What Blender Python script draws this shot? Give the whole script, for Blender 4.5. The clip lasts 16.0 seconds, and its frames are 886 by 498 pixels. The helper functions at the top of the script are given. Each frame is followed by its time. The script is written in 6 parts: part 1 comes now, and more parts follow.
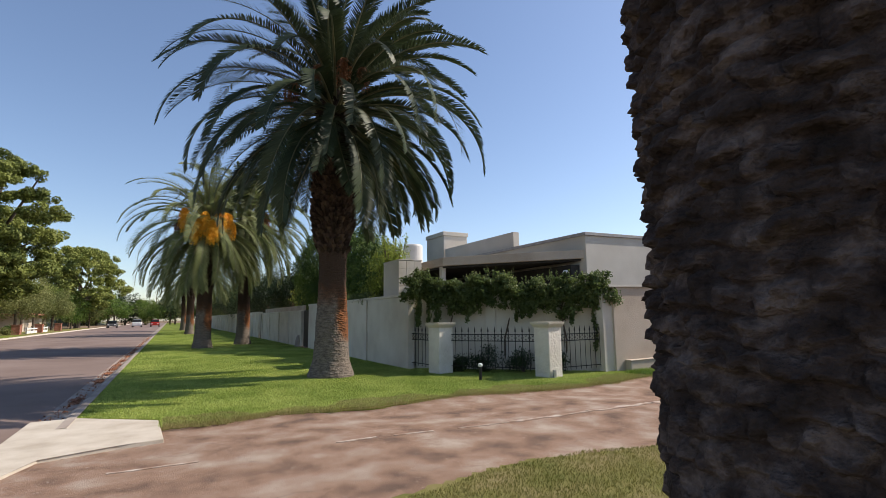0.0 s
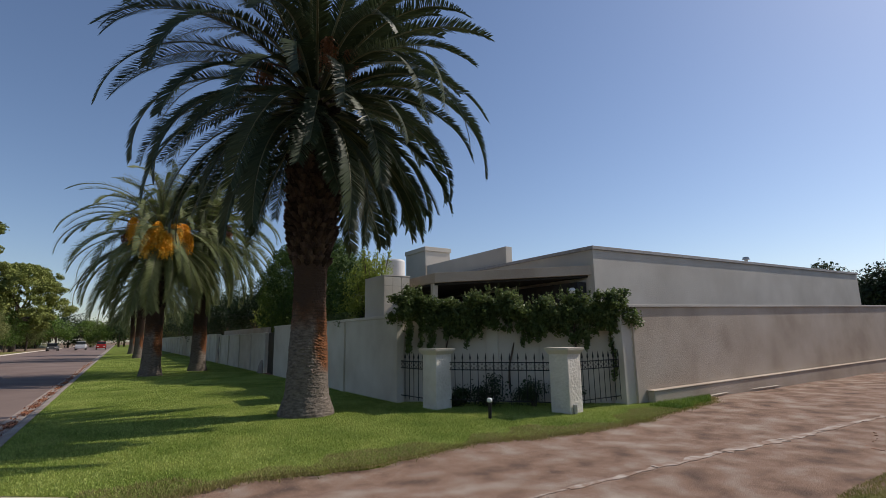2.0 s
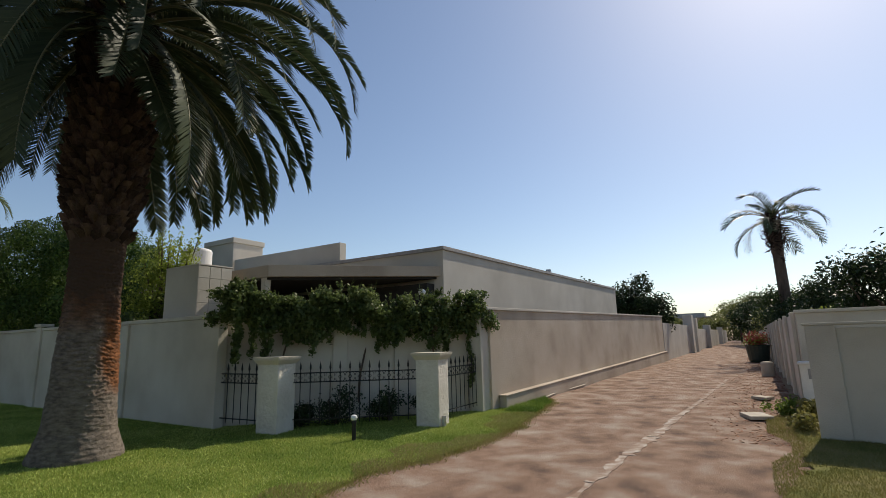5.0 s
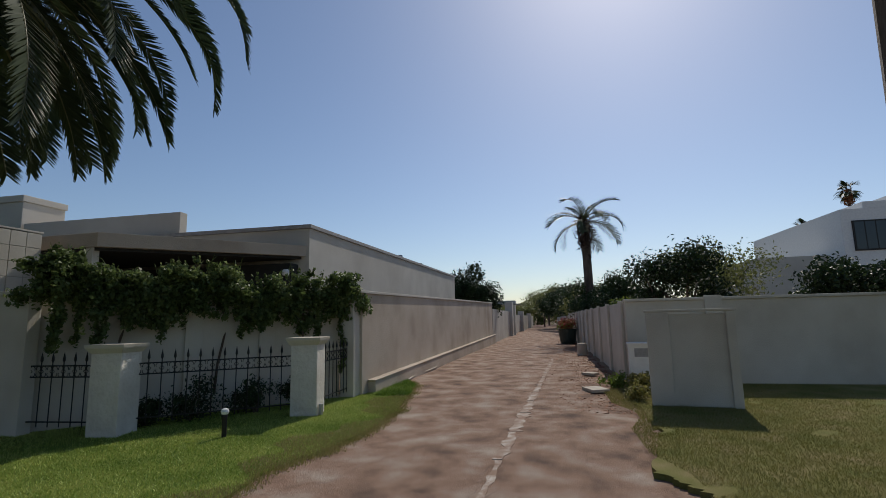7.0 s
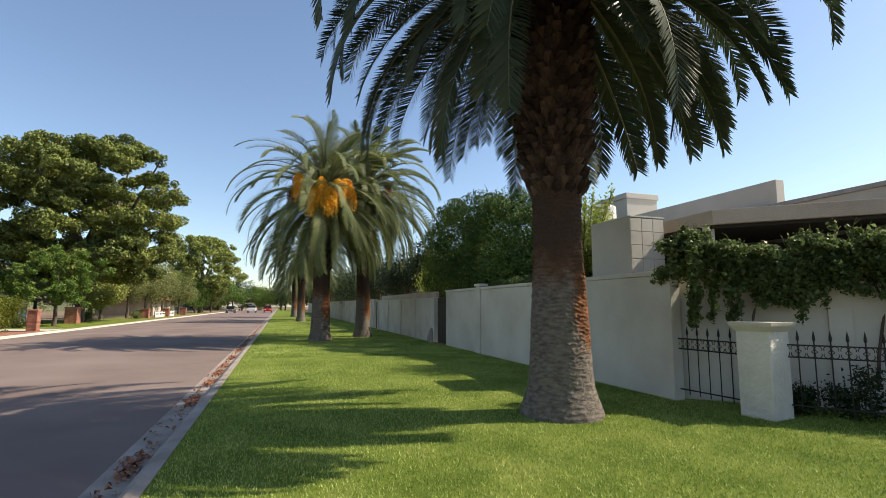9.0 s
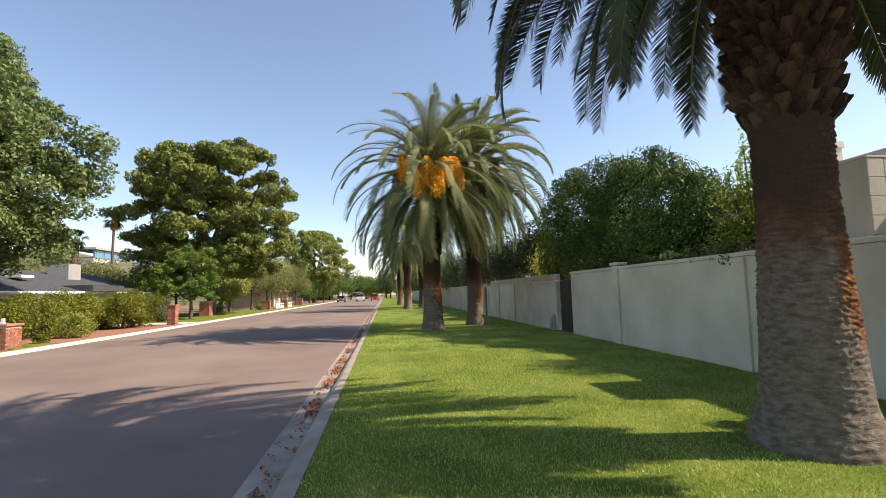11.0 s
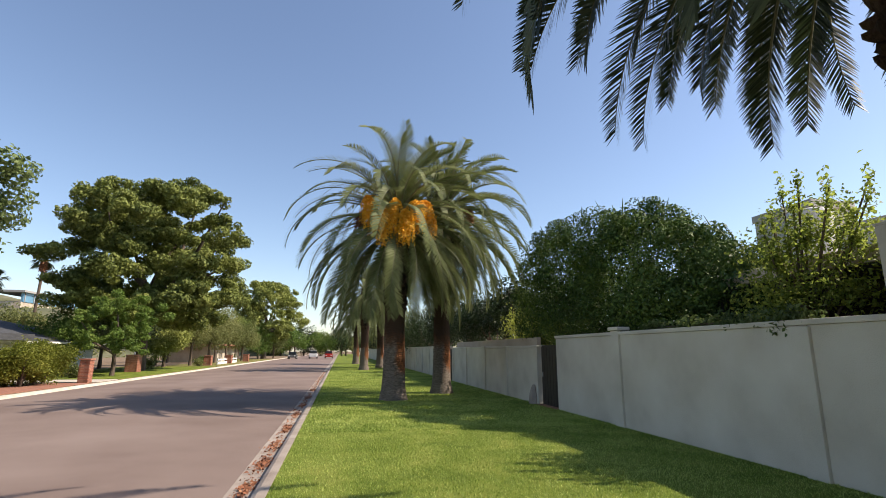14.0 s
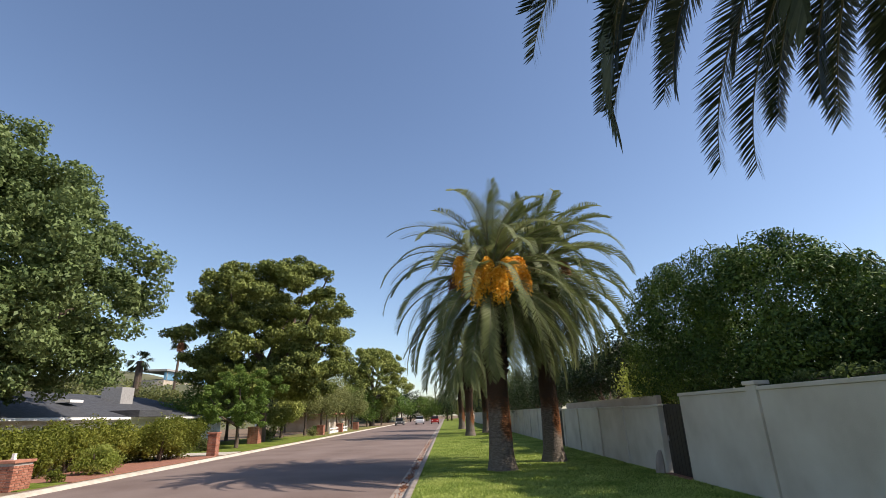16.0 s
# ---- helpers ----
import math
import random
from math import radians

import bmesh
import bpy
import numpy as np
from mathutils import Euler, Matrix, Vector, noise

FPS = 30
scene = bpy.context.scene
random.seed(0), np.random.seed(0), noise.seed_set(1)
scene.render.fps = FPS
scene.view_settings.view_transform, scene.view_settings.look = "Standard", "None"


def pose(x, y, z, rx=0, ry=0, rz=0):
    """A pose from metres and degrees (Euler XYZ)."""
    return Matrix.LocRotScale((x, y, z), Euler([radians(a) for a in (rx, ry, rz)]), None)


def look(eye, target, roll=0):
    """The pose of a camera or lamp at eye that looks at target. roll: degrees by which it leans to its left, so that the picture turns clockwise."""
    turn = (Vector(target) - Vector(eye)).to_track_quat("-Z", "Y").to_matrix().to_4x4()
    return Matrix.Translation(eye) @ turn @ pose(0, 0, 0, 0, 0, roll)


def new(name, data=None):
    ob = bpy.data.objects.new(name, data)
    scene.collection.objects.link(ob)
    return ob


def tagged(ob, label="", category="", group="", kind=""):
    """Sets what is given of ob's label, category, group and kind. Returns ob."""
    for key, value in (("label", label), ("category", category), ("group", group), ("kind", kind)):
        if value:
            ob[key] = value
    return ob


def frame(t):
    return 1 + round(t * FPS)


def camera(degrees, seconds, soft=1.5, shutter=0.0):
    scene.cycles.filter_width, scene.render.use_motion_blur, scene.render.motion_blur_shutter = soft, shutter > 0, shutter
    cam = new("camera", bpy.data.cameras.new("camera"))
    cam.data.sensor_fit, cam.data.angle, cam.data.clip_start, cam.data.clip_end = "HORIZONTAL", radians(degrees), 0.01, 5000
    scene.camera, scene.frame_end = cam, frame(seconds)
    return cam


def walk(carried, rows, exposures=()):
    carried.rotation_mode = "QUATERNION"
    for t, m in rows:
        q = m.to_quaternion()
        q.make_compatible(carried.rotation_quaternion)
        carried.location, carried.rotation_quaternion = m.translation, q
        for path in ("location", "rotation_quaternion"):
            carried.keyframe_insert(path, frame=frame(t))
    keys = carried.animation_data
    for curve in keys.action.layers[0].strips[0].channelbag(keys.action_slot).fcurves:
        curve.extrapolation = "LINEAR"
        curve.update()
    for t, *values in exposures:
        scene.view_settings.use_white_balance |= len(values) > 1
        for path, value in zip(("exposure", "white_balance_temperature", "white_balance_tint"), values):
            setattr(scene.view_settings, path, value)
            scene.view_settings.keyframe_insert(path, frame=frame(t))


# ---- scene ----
cam = camera(84.5, 16.0, soft=0.85)
PATH = [
    (0, (-6.486, -14.382, 1.599), (-5.523, -12.65, 1.872), -0.7),
    (0.5, (-6.409, -13.842, 1.596), (-5.451, -12.107, 1.858), -0.0),
    (1, (-6.331, -13.249, 1.639), (-5.24, -11.594, 1.906), 0.1),
    (1.5, (-6.214, -12.763, 1.668), (-5.129, -11.111, 1.975), 0.3),
    (2, (-6.229, -12.265, 1.717), (-5.15, -10.619, 2.068), -0.9),
    (2.5, (-6.205, -11.82, 1.736), (-5.168, -10.176, 2.206), -1.0),
    (3, (-6.219, -11.372, 1.784), (-5.461, -9.638, 2.431), 0.2),
    (3.5, (-6.221, -10.921, 1.77), (-5.517, -9.169, 2.431), -1.3),
    (4, (-6.209, -10.626, 1.726), (-5.282, -8.926, 2.229), -1.1),
    (4.5, (-6.282, -10.232, 1.689), (-4.861, -8.895, 2.129), -2.0),
    (5, (-6.27, -9.899, 1.659), (-4.6, -8.861, 2.026), -1.4),
    (5.2, (-6.258, -9.754, 1.646), (-4.499, -8.872, 2.003), -2.3),
    (7.3, (-6.512, -8.632, 1.678), (-4.574, -8.228, 1.966), -1.2),
    (7.5, (-6.535, -8.555, 1.672), (-4.659, -7.934, 1.979), -0.4),
    (8, (-6.572, -8.356, 1.668), (-5.169, -6.965, 1.98), 1.4),
    (8.5, (-6.634, -8.0, 1.642), (-5.592, -6.319, 1.942), 2.3),
    (9, (-6.67, -7.524, 1.637), (-6.046, -5.638, 1.87), 0.2),
    (9.5, (-6.882, -6.971, 1.701), (-6.403, -5.037, 1.88), -1.6),
    (10, (-6.947, -6.449, 1.676), (-6.686, -4.47, 1.806), -1.1),
    (12.5, (-6.971, -4.185, 1.736), (-6.74, -2.218, 2.013), -1.8),
    (13, (-6.9, -3.71, 1.773), (-6.661, -1.748, 2.079), -1.1),
    (13.5, (-6.922, -3.25, 1.821), (-6.577, -1.32, 2.214), -0.6),
    (14, (-6.897, -2.968, 1.832), (-6.502, -1.05, 2.24), 0.1),
    (14.5, (-6.807, -2.759, 1.876), (-6.519, -0.868, 2.463), 1.6),
    (15, (-6.787, -2.677, 1.902), (-6.508, -0.799, 2.532), 0.0),
    (15.5, (-6.794, -2.701, 1.908), (-6.545, -0.82, 2.542), -0.3),
    (16, (-6.796, -2.705, 1.933), (-6.788, -0.811, 2.576), -1.9),
]
EXPOSURES = [
    (0, 0.22, 7000, 15), (0.5, 0.24, 7000, 15), (1.0, -0.03, 6900, 15), (1.5, -0.4, 6750, 15), (2.0, -0.42, 6700, 15), (3.0, -0.38, 6450, 11),
    (3.5, -0.38, 6400, 11), (4.2, -0.15, 6800, 11), (4.5, -0.2, 7050, 11), (5, -0.28, 7200, 11), (7.5, -0.82, 6450, 11), (8, -0.62, 6350, 11),
    (8.5, -0.08, 7050, 11), (9, 0.45, 7200, 11), (9.5, 0.55, 7300, 15), (10, 0.6, 7450, 15), (12.5, 0.75, 7800, 15), (13, 0.75, 7600, 15),
    (14, 0.48, 7300, 15), (14.5, 0.4, 7150, 15), (15, 0.32, 7000, 15), (16, 0.28, 6950, 15),
]
walk(cam, [(t, look(eye, target, roll)) for t, eye, target, roll in PATH], EXPOSURES)

scene.world = bpy.data.worlds.new("world")
scene.world.use_nodes = True
SUN = Vector((1.79, -0.34, 1.72)).normalized()
wn = scene.world.node_tree.nodes
sky = wn.new("ShaderNodeTexSky")
sky.sky_type = "NISHITA"
sky.sun_disc = False
sky.sun_elevation = math.asin(SUN.z)
sky.sun_rotation = math.atan2(SUN.x, SUN.y)
sky.air_density, sky.dust_density, sky.ozone_density = 1.0, 0.55, 3.6
wn["Background"].inputs["Strength"].default_value = 0.15
scene.world.node_tree.links.new(sky.outputs[0], wn["Background"].inputs["Color"])
sun_data = bpy.data.lights.new("sun", "SUN")
sun_data.energy, sun_data.angle, sun_data.color = 5.0, radians(0.55), (1.0, 0.95, 0.86)
sun_lamp = new("sun", sun_data)
sun_lamp.matrix_world = look((0, 0, 40), Vector((0, 0, 40)) - SUN)

# ---- materials ----


def mat(name, stops, scale=3.0, detail=6.0, rough=0.85, bump=0.2, bump_scale=40.0, metallic=0.0, spread=0.0,
        fine=0.25, coords="Object", bump_dist=0.02, stretch=(1, 1, 1), trans=0.0, spec=0.5):
    """Two scales of noise pick a colour from stops [(place, rgb)]; a finer noise gives relief."""
    m = bpy.data.materials.new(name)
    m.use_nodes = True
    nt = m.node_tree
    n, l = nt.nodes, nt.links
    bsdf = n["Principled BSDF"]
    tc = n.new("ShaderNodeTexCoord")
    mp = n.new("ShaderNodeMapping")
    mp.inputs["Scale"].default_value = stretch
    l.new(tc.outputs[coords], mp.inputs["Vector"])
    big = n.new("ShaderNodeTexNoise")
    big.inputs["Scale"].default_value, big.inputs["Detail"].default_value = scale, detail
    small = n.new("ShaderNodeTexNoise")
    small.inputs["Scale"].default_value, small.inputs["Detail"].default_value = bump_scale, 4
    for q in (big, small):
        l.new(mp.outputs[0], q.inputs["Vector"])
    mix = n.new("ShaderNodeMath")
    mix.operation = "MULTIPLY_ADD"
    mix.inputs[1].default_value = fine
    l.new(small.outputs["Fac"], mix.inputs[0])
    sub = n.new("ShaderNodeMath")
    sub.operation = "SUBTRACT"
    sub.inputs[1].default_value = fine / 2
    l.new(big.outputs["Fac"], sub.inputs[0])
    l.new(sub.outputs[0], mix.inputs[2])
    fac = mix.outputs[0]
    if spread:
        info = n.new("ShaderNodeObjectInfo")
        geo = n.new("ShaderNodeNewGeometry")
        both = n.new("ShaderNodeMath")
        both.operation = "ADD"
        l.new(info.outputs["Random"], both.inputs[0])
        l.new(geo.outputs["Random Per Island"], both.inputs[1])
        sc = n.new("ShaderNodeMath")
        sc.operation = "MULTIPLY_ADD"
        sc.inputs[1].default_value = spread
        l.new(both.outputs[0], sc.inputs[0])
        off = n.new("ShaderNodeMath")
        off.operation = "SUBTRACT"
        off.inputs[1].default_value = spread
        l.new(fac, off.inputs[0])
        l.new(off.outputs[0], sc.inputs[2])
        fac = sc.outputs[0]
    ramp = n.new("ShaderNodeValToRGB")
    el = ramp.color_ramp.elements
    while len(el) < len(stops):
        el.new(0.5)
    for e, (p, c) in zip(el, stops):
        e.position, e.color = p, (*c, 1)
    l.new(fac, ramp.inputs[0])
    l.new(ramp.outputs[0], bsdf.inputs["Base Color"])
    bsdf.inputs["Roughness"].default_value = rough
    bsdf.inputs["Metallic"].default_value = metallic
    bsdf.inputs["Specular IOR Level"].default_value = spec
    if bump:
        b = n.new("ShaderNodeBump")
        b.inputs["Strength"].default_value, b.inputs["Distance"].default_value = bump, bump_dist
        l.new(small.outputs["Fac"], b.inputs["Height"])
        l.new(b.outputs[0], bsdf.inputs["Normal"])
    if trans:
        tr = n.new("ShaderNodeBsdfTranslucent")
        l.new(ramp.outputs[0], tr.inputs["Color"])
        ms = n.new("ShaderNodeMixShader")
        ms.inputs[0].default_value = trans
        l.new(bsdf.outputs[0], ms.inputs[1])
        l.new(tr.outputs[0], ms.inputs[2])
        l.new(ms.outputs[0], n["Material Output"].inputs["Surface"])
    return m


def plain(name, c, rough=0.6, metallic=0.0, vary=0.15, scale=8.0, bump=0.05):
    d = tuple(v * (1 - vary) for v in c)
    u = tuple(min(1, v * (1 + vary)) for v in c)
    return mat(name, [(0.3, d), (0.7, u)], scale=scale, rough=rough, metallic=metallic, bump=bump)


M_stucco = mat("white_stucco", [(0.25, (0.46, 0.415, 0.34)), (0.5, (0.565, 0.52, 0.44)), (0.75, (0.63, 0.59, 0.51))], scale=0.9, rough=0.92, bump=0.35, bump_scale=55, fine=0.2, spec=0.2)
M_swirl = mat("trowelled_stucco", [(0.25, (0.54, 0.50, 0.43)), (0.7, (0.70, 0.66, 0.585))], scale=2.0, rough=0.9, bump=0.6, bump_scale=15, fine=0.2, bump_dist=0.04, spec=0.2)
M_tan = mat("tan_stucco", [(0.25, (0.36, 0.29, 0.225)), (0.5, (0.475, 0.40, 0.32)), (0.75, (0.55, 0.48, 0.40))], scale=0.7, rough=0.93, bump=0.5, bump_scale=40, fine=0.25, spec=0.15)
M_house = mat("grey_white_stucco", [(0.25, (0.45, 0.415, 0.36)), (0.75, (0.60, 0.565, 0.50))], scale=0.6, rough=0.92, bump=0.4, bump_scale=30, fine=0.15, spec=0.15)
M_trimgrey = plain("grey_painted_trim", (0.33, 0.32, 0.31), 0.8)
# near-black that puts the shade under the porch roof into the colour
M_porch_shade = plain("porch_shade_black", (0.025, 0.024, 0.022), 0.9)
M_door = plain("dark_wood_door", (0.035, 0.028, 0.022), 0.6)
M_iron = plain("black_wrought_iron", (0.018, 0.017, 0.016), 0.5, 0.4)
M_concrete = mat("pale_concrete", [(0.25, (0.38, 0.33, 0.265)), (0.5, (0.49, 0.44, 0.365)), (0.8, (0.58, 0.535, 0.46))], scale=2.2, rough=0.9, bump=0.3, bump_scale=90, fine=0.3, bump_dist=0.01, spec=0.2)
M_gutter = mat("stained_gutter_concrete", [(0.3, (0.22, 0.175, 0.145)), (0.5, (0.33, 0.28, 0.24)), (0.75, (0.43, 0.38, 0.33))], scale=1.3, rough=0.9, bump=0.3, bump_scale=80, fine=0.35, bump_dist=0.01, spec=0.2)
M_asphalt = mat("worn_asphalt", [(0.2, (0.14, 0.098, 0.082)), (0.5, (0.205, 0.152, 0.130)), (0.8, (0.25, 0.192, 0.167))], scale=0.35, rough=0.88, bump=0.5, bump_scale=140, fine=0.5, bump_dist=0.008, spec=0.25)
M_dirt = mat("red_dirt_over_old_asphalt", [(0.28, (0.115, 0.082, 0.066)), (0.42, (0.215, 0.140, 0.102)), (0.51, (0.31, 0.195, 0.138)), (0.59, (0.30, 0.225, 0.178)), (0.74, (0.44, 0.365, 0.30))], scale=1.7, detail=14, rough=0.95, bump=0.7, bump_scale=130, fine=0.75, bump_dist=0.02, spec=0.1)
M_soil = mat("dry_soil", [(0.25, (0.13, 0.085, 0.055)), (0.5, (0.21, 0.15, 0.10)), (0.8, (0.30, 0.23, 0.16))], scale=1.5, rough=0.95, bump=0.6, bump_scale=60, fine=0.4, spec=0.1)
M_turf = mat("turf_soil", [(0.25, (0.075, 0.110, 0.016)), (0.5, (0.14, 0.185, 0.03)), (0.8, (0.24, 0.25, 0.06))], scale=1.2, rough=0.95, bump=0.9, bump_scale=90, fine=0.5, spec=0.1)
M_dryturf = mat("thin_dry_turf", [(0.25, (0.10, 0.12, 0.03)), (0.5, (0.19, 0.18, 0.06)), (0.75, (0.28, 0.22, 0.12))], scale=1.6, rough=0.95, bump=0.9, bump_scale=90, fine=0.5, spec=0.1)
M_grass = mat("grass_blades", [(0.1, (0.075, 0.15, 0.02)), (0.5, (0.20, 0.30, 0.045)), (0.9, (0.50, 0.56, 0.16))], scale=0.6, rough=0.6, bump=0, spread=0.5, trans=0.22, fine=0.3, spec=0.3)
M_drygrass = mat("dry_grass_blades", [(0.1, (0.15, 0.16, 0.035)), (0.5, (0.28, 0.25, 0.085)), (0.9, (0.42, 0.34, 0.17))], scale=0.8, rough=0.7, bump=0, spread=0.35, trans=0.3)


def leaf_mat(name, lo, mid, hi, trans=0.3, rough=0.5, scale=0.7):
    return mat(name, [(0.12, lo), (0.5, mid), (0.9, hi)], scale=scale, rough=rough, bump=0, spread=0.34, trans=trans, fine=0.2, spec=0.3)


# same fronds in two tones: shade and sunlight put into the colours
M_frond = leaf_mat("shaded_palm_frond", (0.024, 0.042, 0.020), (0.050, 0.072, 0.034), (0.098, 0.125, 0.060), 0.2, 0.5)
M_frond_lit = leaf_mat("sunlit_palm_frond", (0.075, 0.10, 0.030), (0.17, 0.20, 0.075), (0.32, 0.345, 0.17), 0.35, 0.6)
M_rachis = plain("pale_frond_midrib", (0.16, 0.155, 0.075), 0.5)
M_dates = mat("orange_dates", [(0.2, (0.70, 0.29, 0.012)), (0.5, (0.90, 0.45, 0.025)), (0.85, (0.95, 0.63, 0.09))], scale=4, rough=0.5, bump=0, spread=0.3, trans=0.15)
M_olddates = mat("brown_date_stalks", [(0.2, (0.16, 0.06, 0.025)), (0.8, (0.34, 0.14, 0.05))], scale=4, rough=0.6, bump=0, spread=0.3)
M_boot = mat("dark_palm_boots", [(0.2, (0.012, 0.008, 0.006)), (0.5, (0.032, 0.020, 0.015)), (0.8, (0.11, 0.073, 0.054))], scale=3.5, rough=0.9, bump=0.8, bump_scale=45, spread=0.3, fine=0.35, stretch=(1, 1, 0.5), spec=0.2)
M_boot_near = mat("brown_palm_scars", [(0.3, (0.026, 0.018, 0.015)), (0.5, (0.064, 0.044, 0.037)), (0.72, (0.18, 0.135, 0.115))], scale=9, rough=0.92, bump=0.8, bump_scale=70, fine=0.3, stretch=(1, 1, 1.4), spec=0.2)
M_vine = leaf_mat("vine_leaves", (0.045, 0.075, 0.02), (0.13, 0.18, 0.058), (0.32, 0.36, 0.16), 0.42, 0.5, 1.5)
M_hedge = leaf_mat("clipped_hedge_leaves", (0.012, 0.034, 0.006), (0.036, 0.080, 0.013), (0.15, 0.23, 0.042), 0.1, 0.6, 0.5)
M_bright = leaf_mat("bright_shrub_leaves", (0.075, 0.115, 0.02), (0.16, 0.22, 0.042), (0.31, 0.35, 0.085), 0.5, 0.6)
M_young = leaf_mat("young_yellow_green_leaves", (0.15, 0.20, 0.035), (0.30, 0.36, 0.07), (0.45, 0.48, 0.13), 0.65, 0.55)
M_citrus = leaf_mat("citrus_leaves", (0.05, 0.10, 0.016), (0.11, 0.19, 0.032), (0.22, 0.30, 0.07), 0.4, 0.55)
M_pine = leaf_mat("pine_needles", (0.095, 0.125, 0.03), (0.25, 0.285, 0.07), (0.46, 0.475, 0.14), 0.2, 0.65, 0.25)
M_elm = leaf_mat("grey_green_leaves", (0.085, 0.13, 0.04), (0.195, 0.255, 0.09), (0.34, 0.39, 0.17), 0.3, 0.6, 0.3)
M_goldbush = leaf_mat("golden_shrub_leaves", (0.085, 0.108, 0.016), (0.19, 0.215, 0.032), (0.36, 0.36, 0.07), 0.45, 0.6)
M_olive = leaf_mat("far_olive_leaves", (0.085, 0.105, 0.032), (0.18, 0.20, 0.066), (0.31, 0.31, 0.12), 0.38, 0.65, 0.2)
M_darktree = leaf_mat("dark_tree_leaves", (0.010, 0.023, 0.007), (0.024, 0.046, 0.014), (0.055, 0.09, 0.03), 0.25, 0.5, 0.3)
M_leafred = mat("fallen_reddish_leaves", [(0.2, (0.16, 0.055, 0.025)), (0.5, (0.28, 0.10, 0.045)), (0.8, (0.38, 0.20, 0.10))], scale=9, rough=0.8, bump=0, spread=0.4)
M_pebble = mat("small_stones", [(0.2, (0.25, 0.18, 0.14)), (0.5, (0.33, 0.25, 0.20)), (0.8, (0.46, 0.39, 0.33))], scale=9, rough=0.9, bump=0.2, spread=0.5)
M_bark = mat("grey_brown_bark", [(0.25, (0.055, 0.038, 0.026)), (0.75, (0.15, 0.11, 0.08))], scale=4, rough=0.95, bump=0.9, bump_scale=25, fine=0.4, stretch=(1, 1, 0.3))
M_brick = mat("red_brick", [(0.2, (0.22, 0.075, 0.045)), (0.5, (0.33, 0.125, 0.075)), (0.85, (0.44, 0.20, 0.13))], scale=5, rough=0.9, bump=0.4, spread=0.4)
M_mortar = plain("grey_mortar", (0.36, 0.33, 0.29), 0.95)
M_shingle = mat("charcoal_shingles", [(0.2, (0.035, 0.037, 0.042)), (0.8, (0.080, 0.083, 0.092))], scale=2.5, rough=0.9, bump=0.5, bump_scale=30, fine=0.4, stretch=(1, 1, 4))
M_whitepaint = plain("white_paint", (0.74, 0.73, 0.70), 0.6, vary=0.06)
M_redpave = plain("red_brick_paving", (0.30, 0.13, 0.085), 0.9, vary=0.25, scale=5, bump=0.3)
M_glass = plain("dark_window_glass", (0.02, 0.028, 0.035), 0.06, vary=0.05, bump=0)
M_blueglass = plain("blue_glass_facade", (0.10, 0.24, 0.36), 0.15, vary=0.2, scale=0.5, bump=0)
M_hill = mat("scrub_hillside", [(0.2, (0.06, 0.07, 0.03)), (0.6, (0.12, 0.12, 0.06)), (0.85, (0.24, 0.20, 0.14))], scale=0.06, rough=0.95, bump=0.6, bump_scale=1.0, fine=0.5)
M_rubber = plain("black_rubber", (0.02, 0.02, 0.02), 0.8)
M_carwhite = plain("white_car_paint", (0.72, 0.73, 0.74), 0.25, vary=0.03, bump=0)
M_carred = plain("red_car_paint", (0.42, 0.025, 0.02), 0.25, vary=0.05, bump=0)
M_cargrey = plain("grey_car_paint", (0.12, 0.125, 0.13), 0.25, vary=0.05, bump=0)
M_bin = plain("dark_green_plastic", (0.025, 0.04, 0.03), 0.5)
M_flower = plain("red_flowers", (0.42, 0.05, 0.04), 0.6, vary=0.4, scale=20)
M_bulb = plain("frosted_white_globe", (0.75, 0.75, 0.73), 0.3, vary=0.03, bump=0)
M_metal = plain("galvanised_metal", (0.42, 0.42, 0.41), 0.45, 0.7)
M_drum = plain("white_drum_paint", (0.70, 0.69, 0.66), 0.6, vary=0.05)


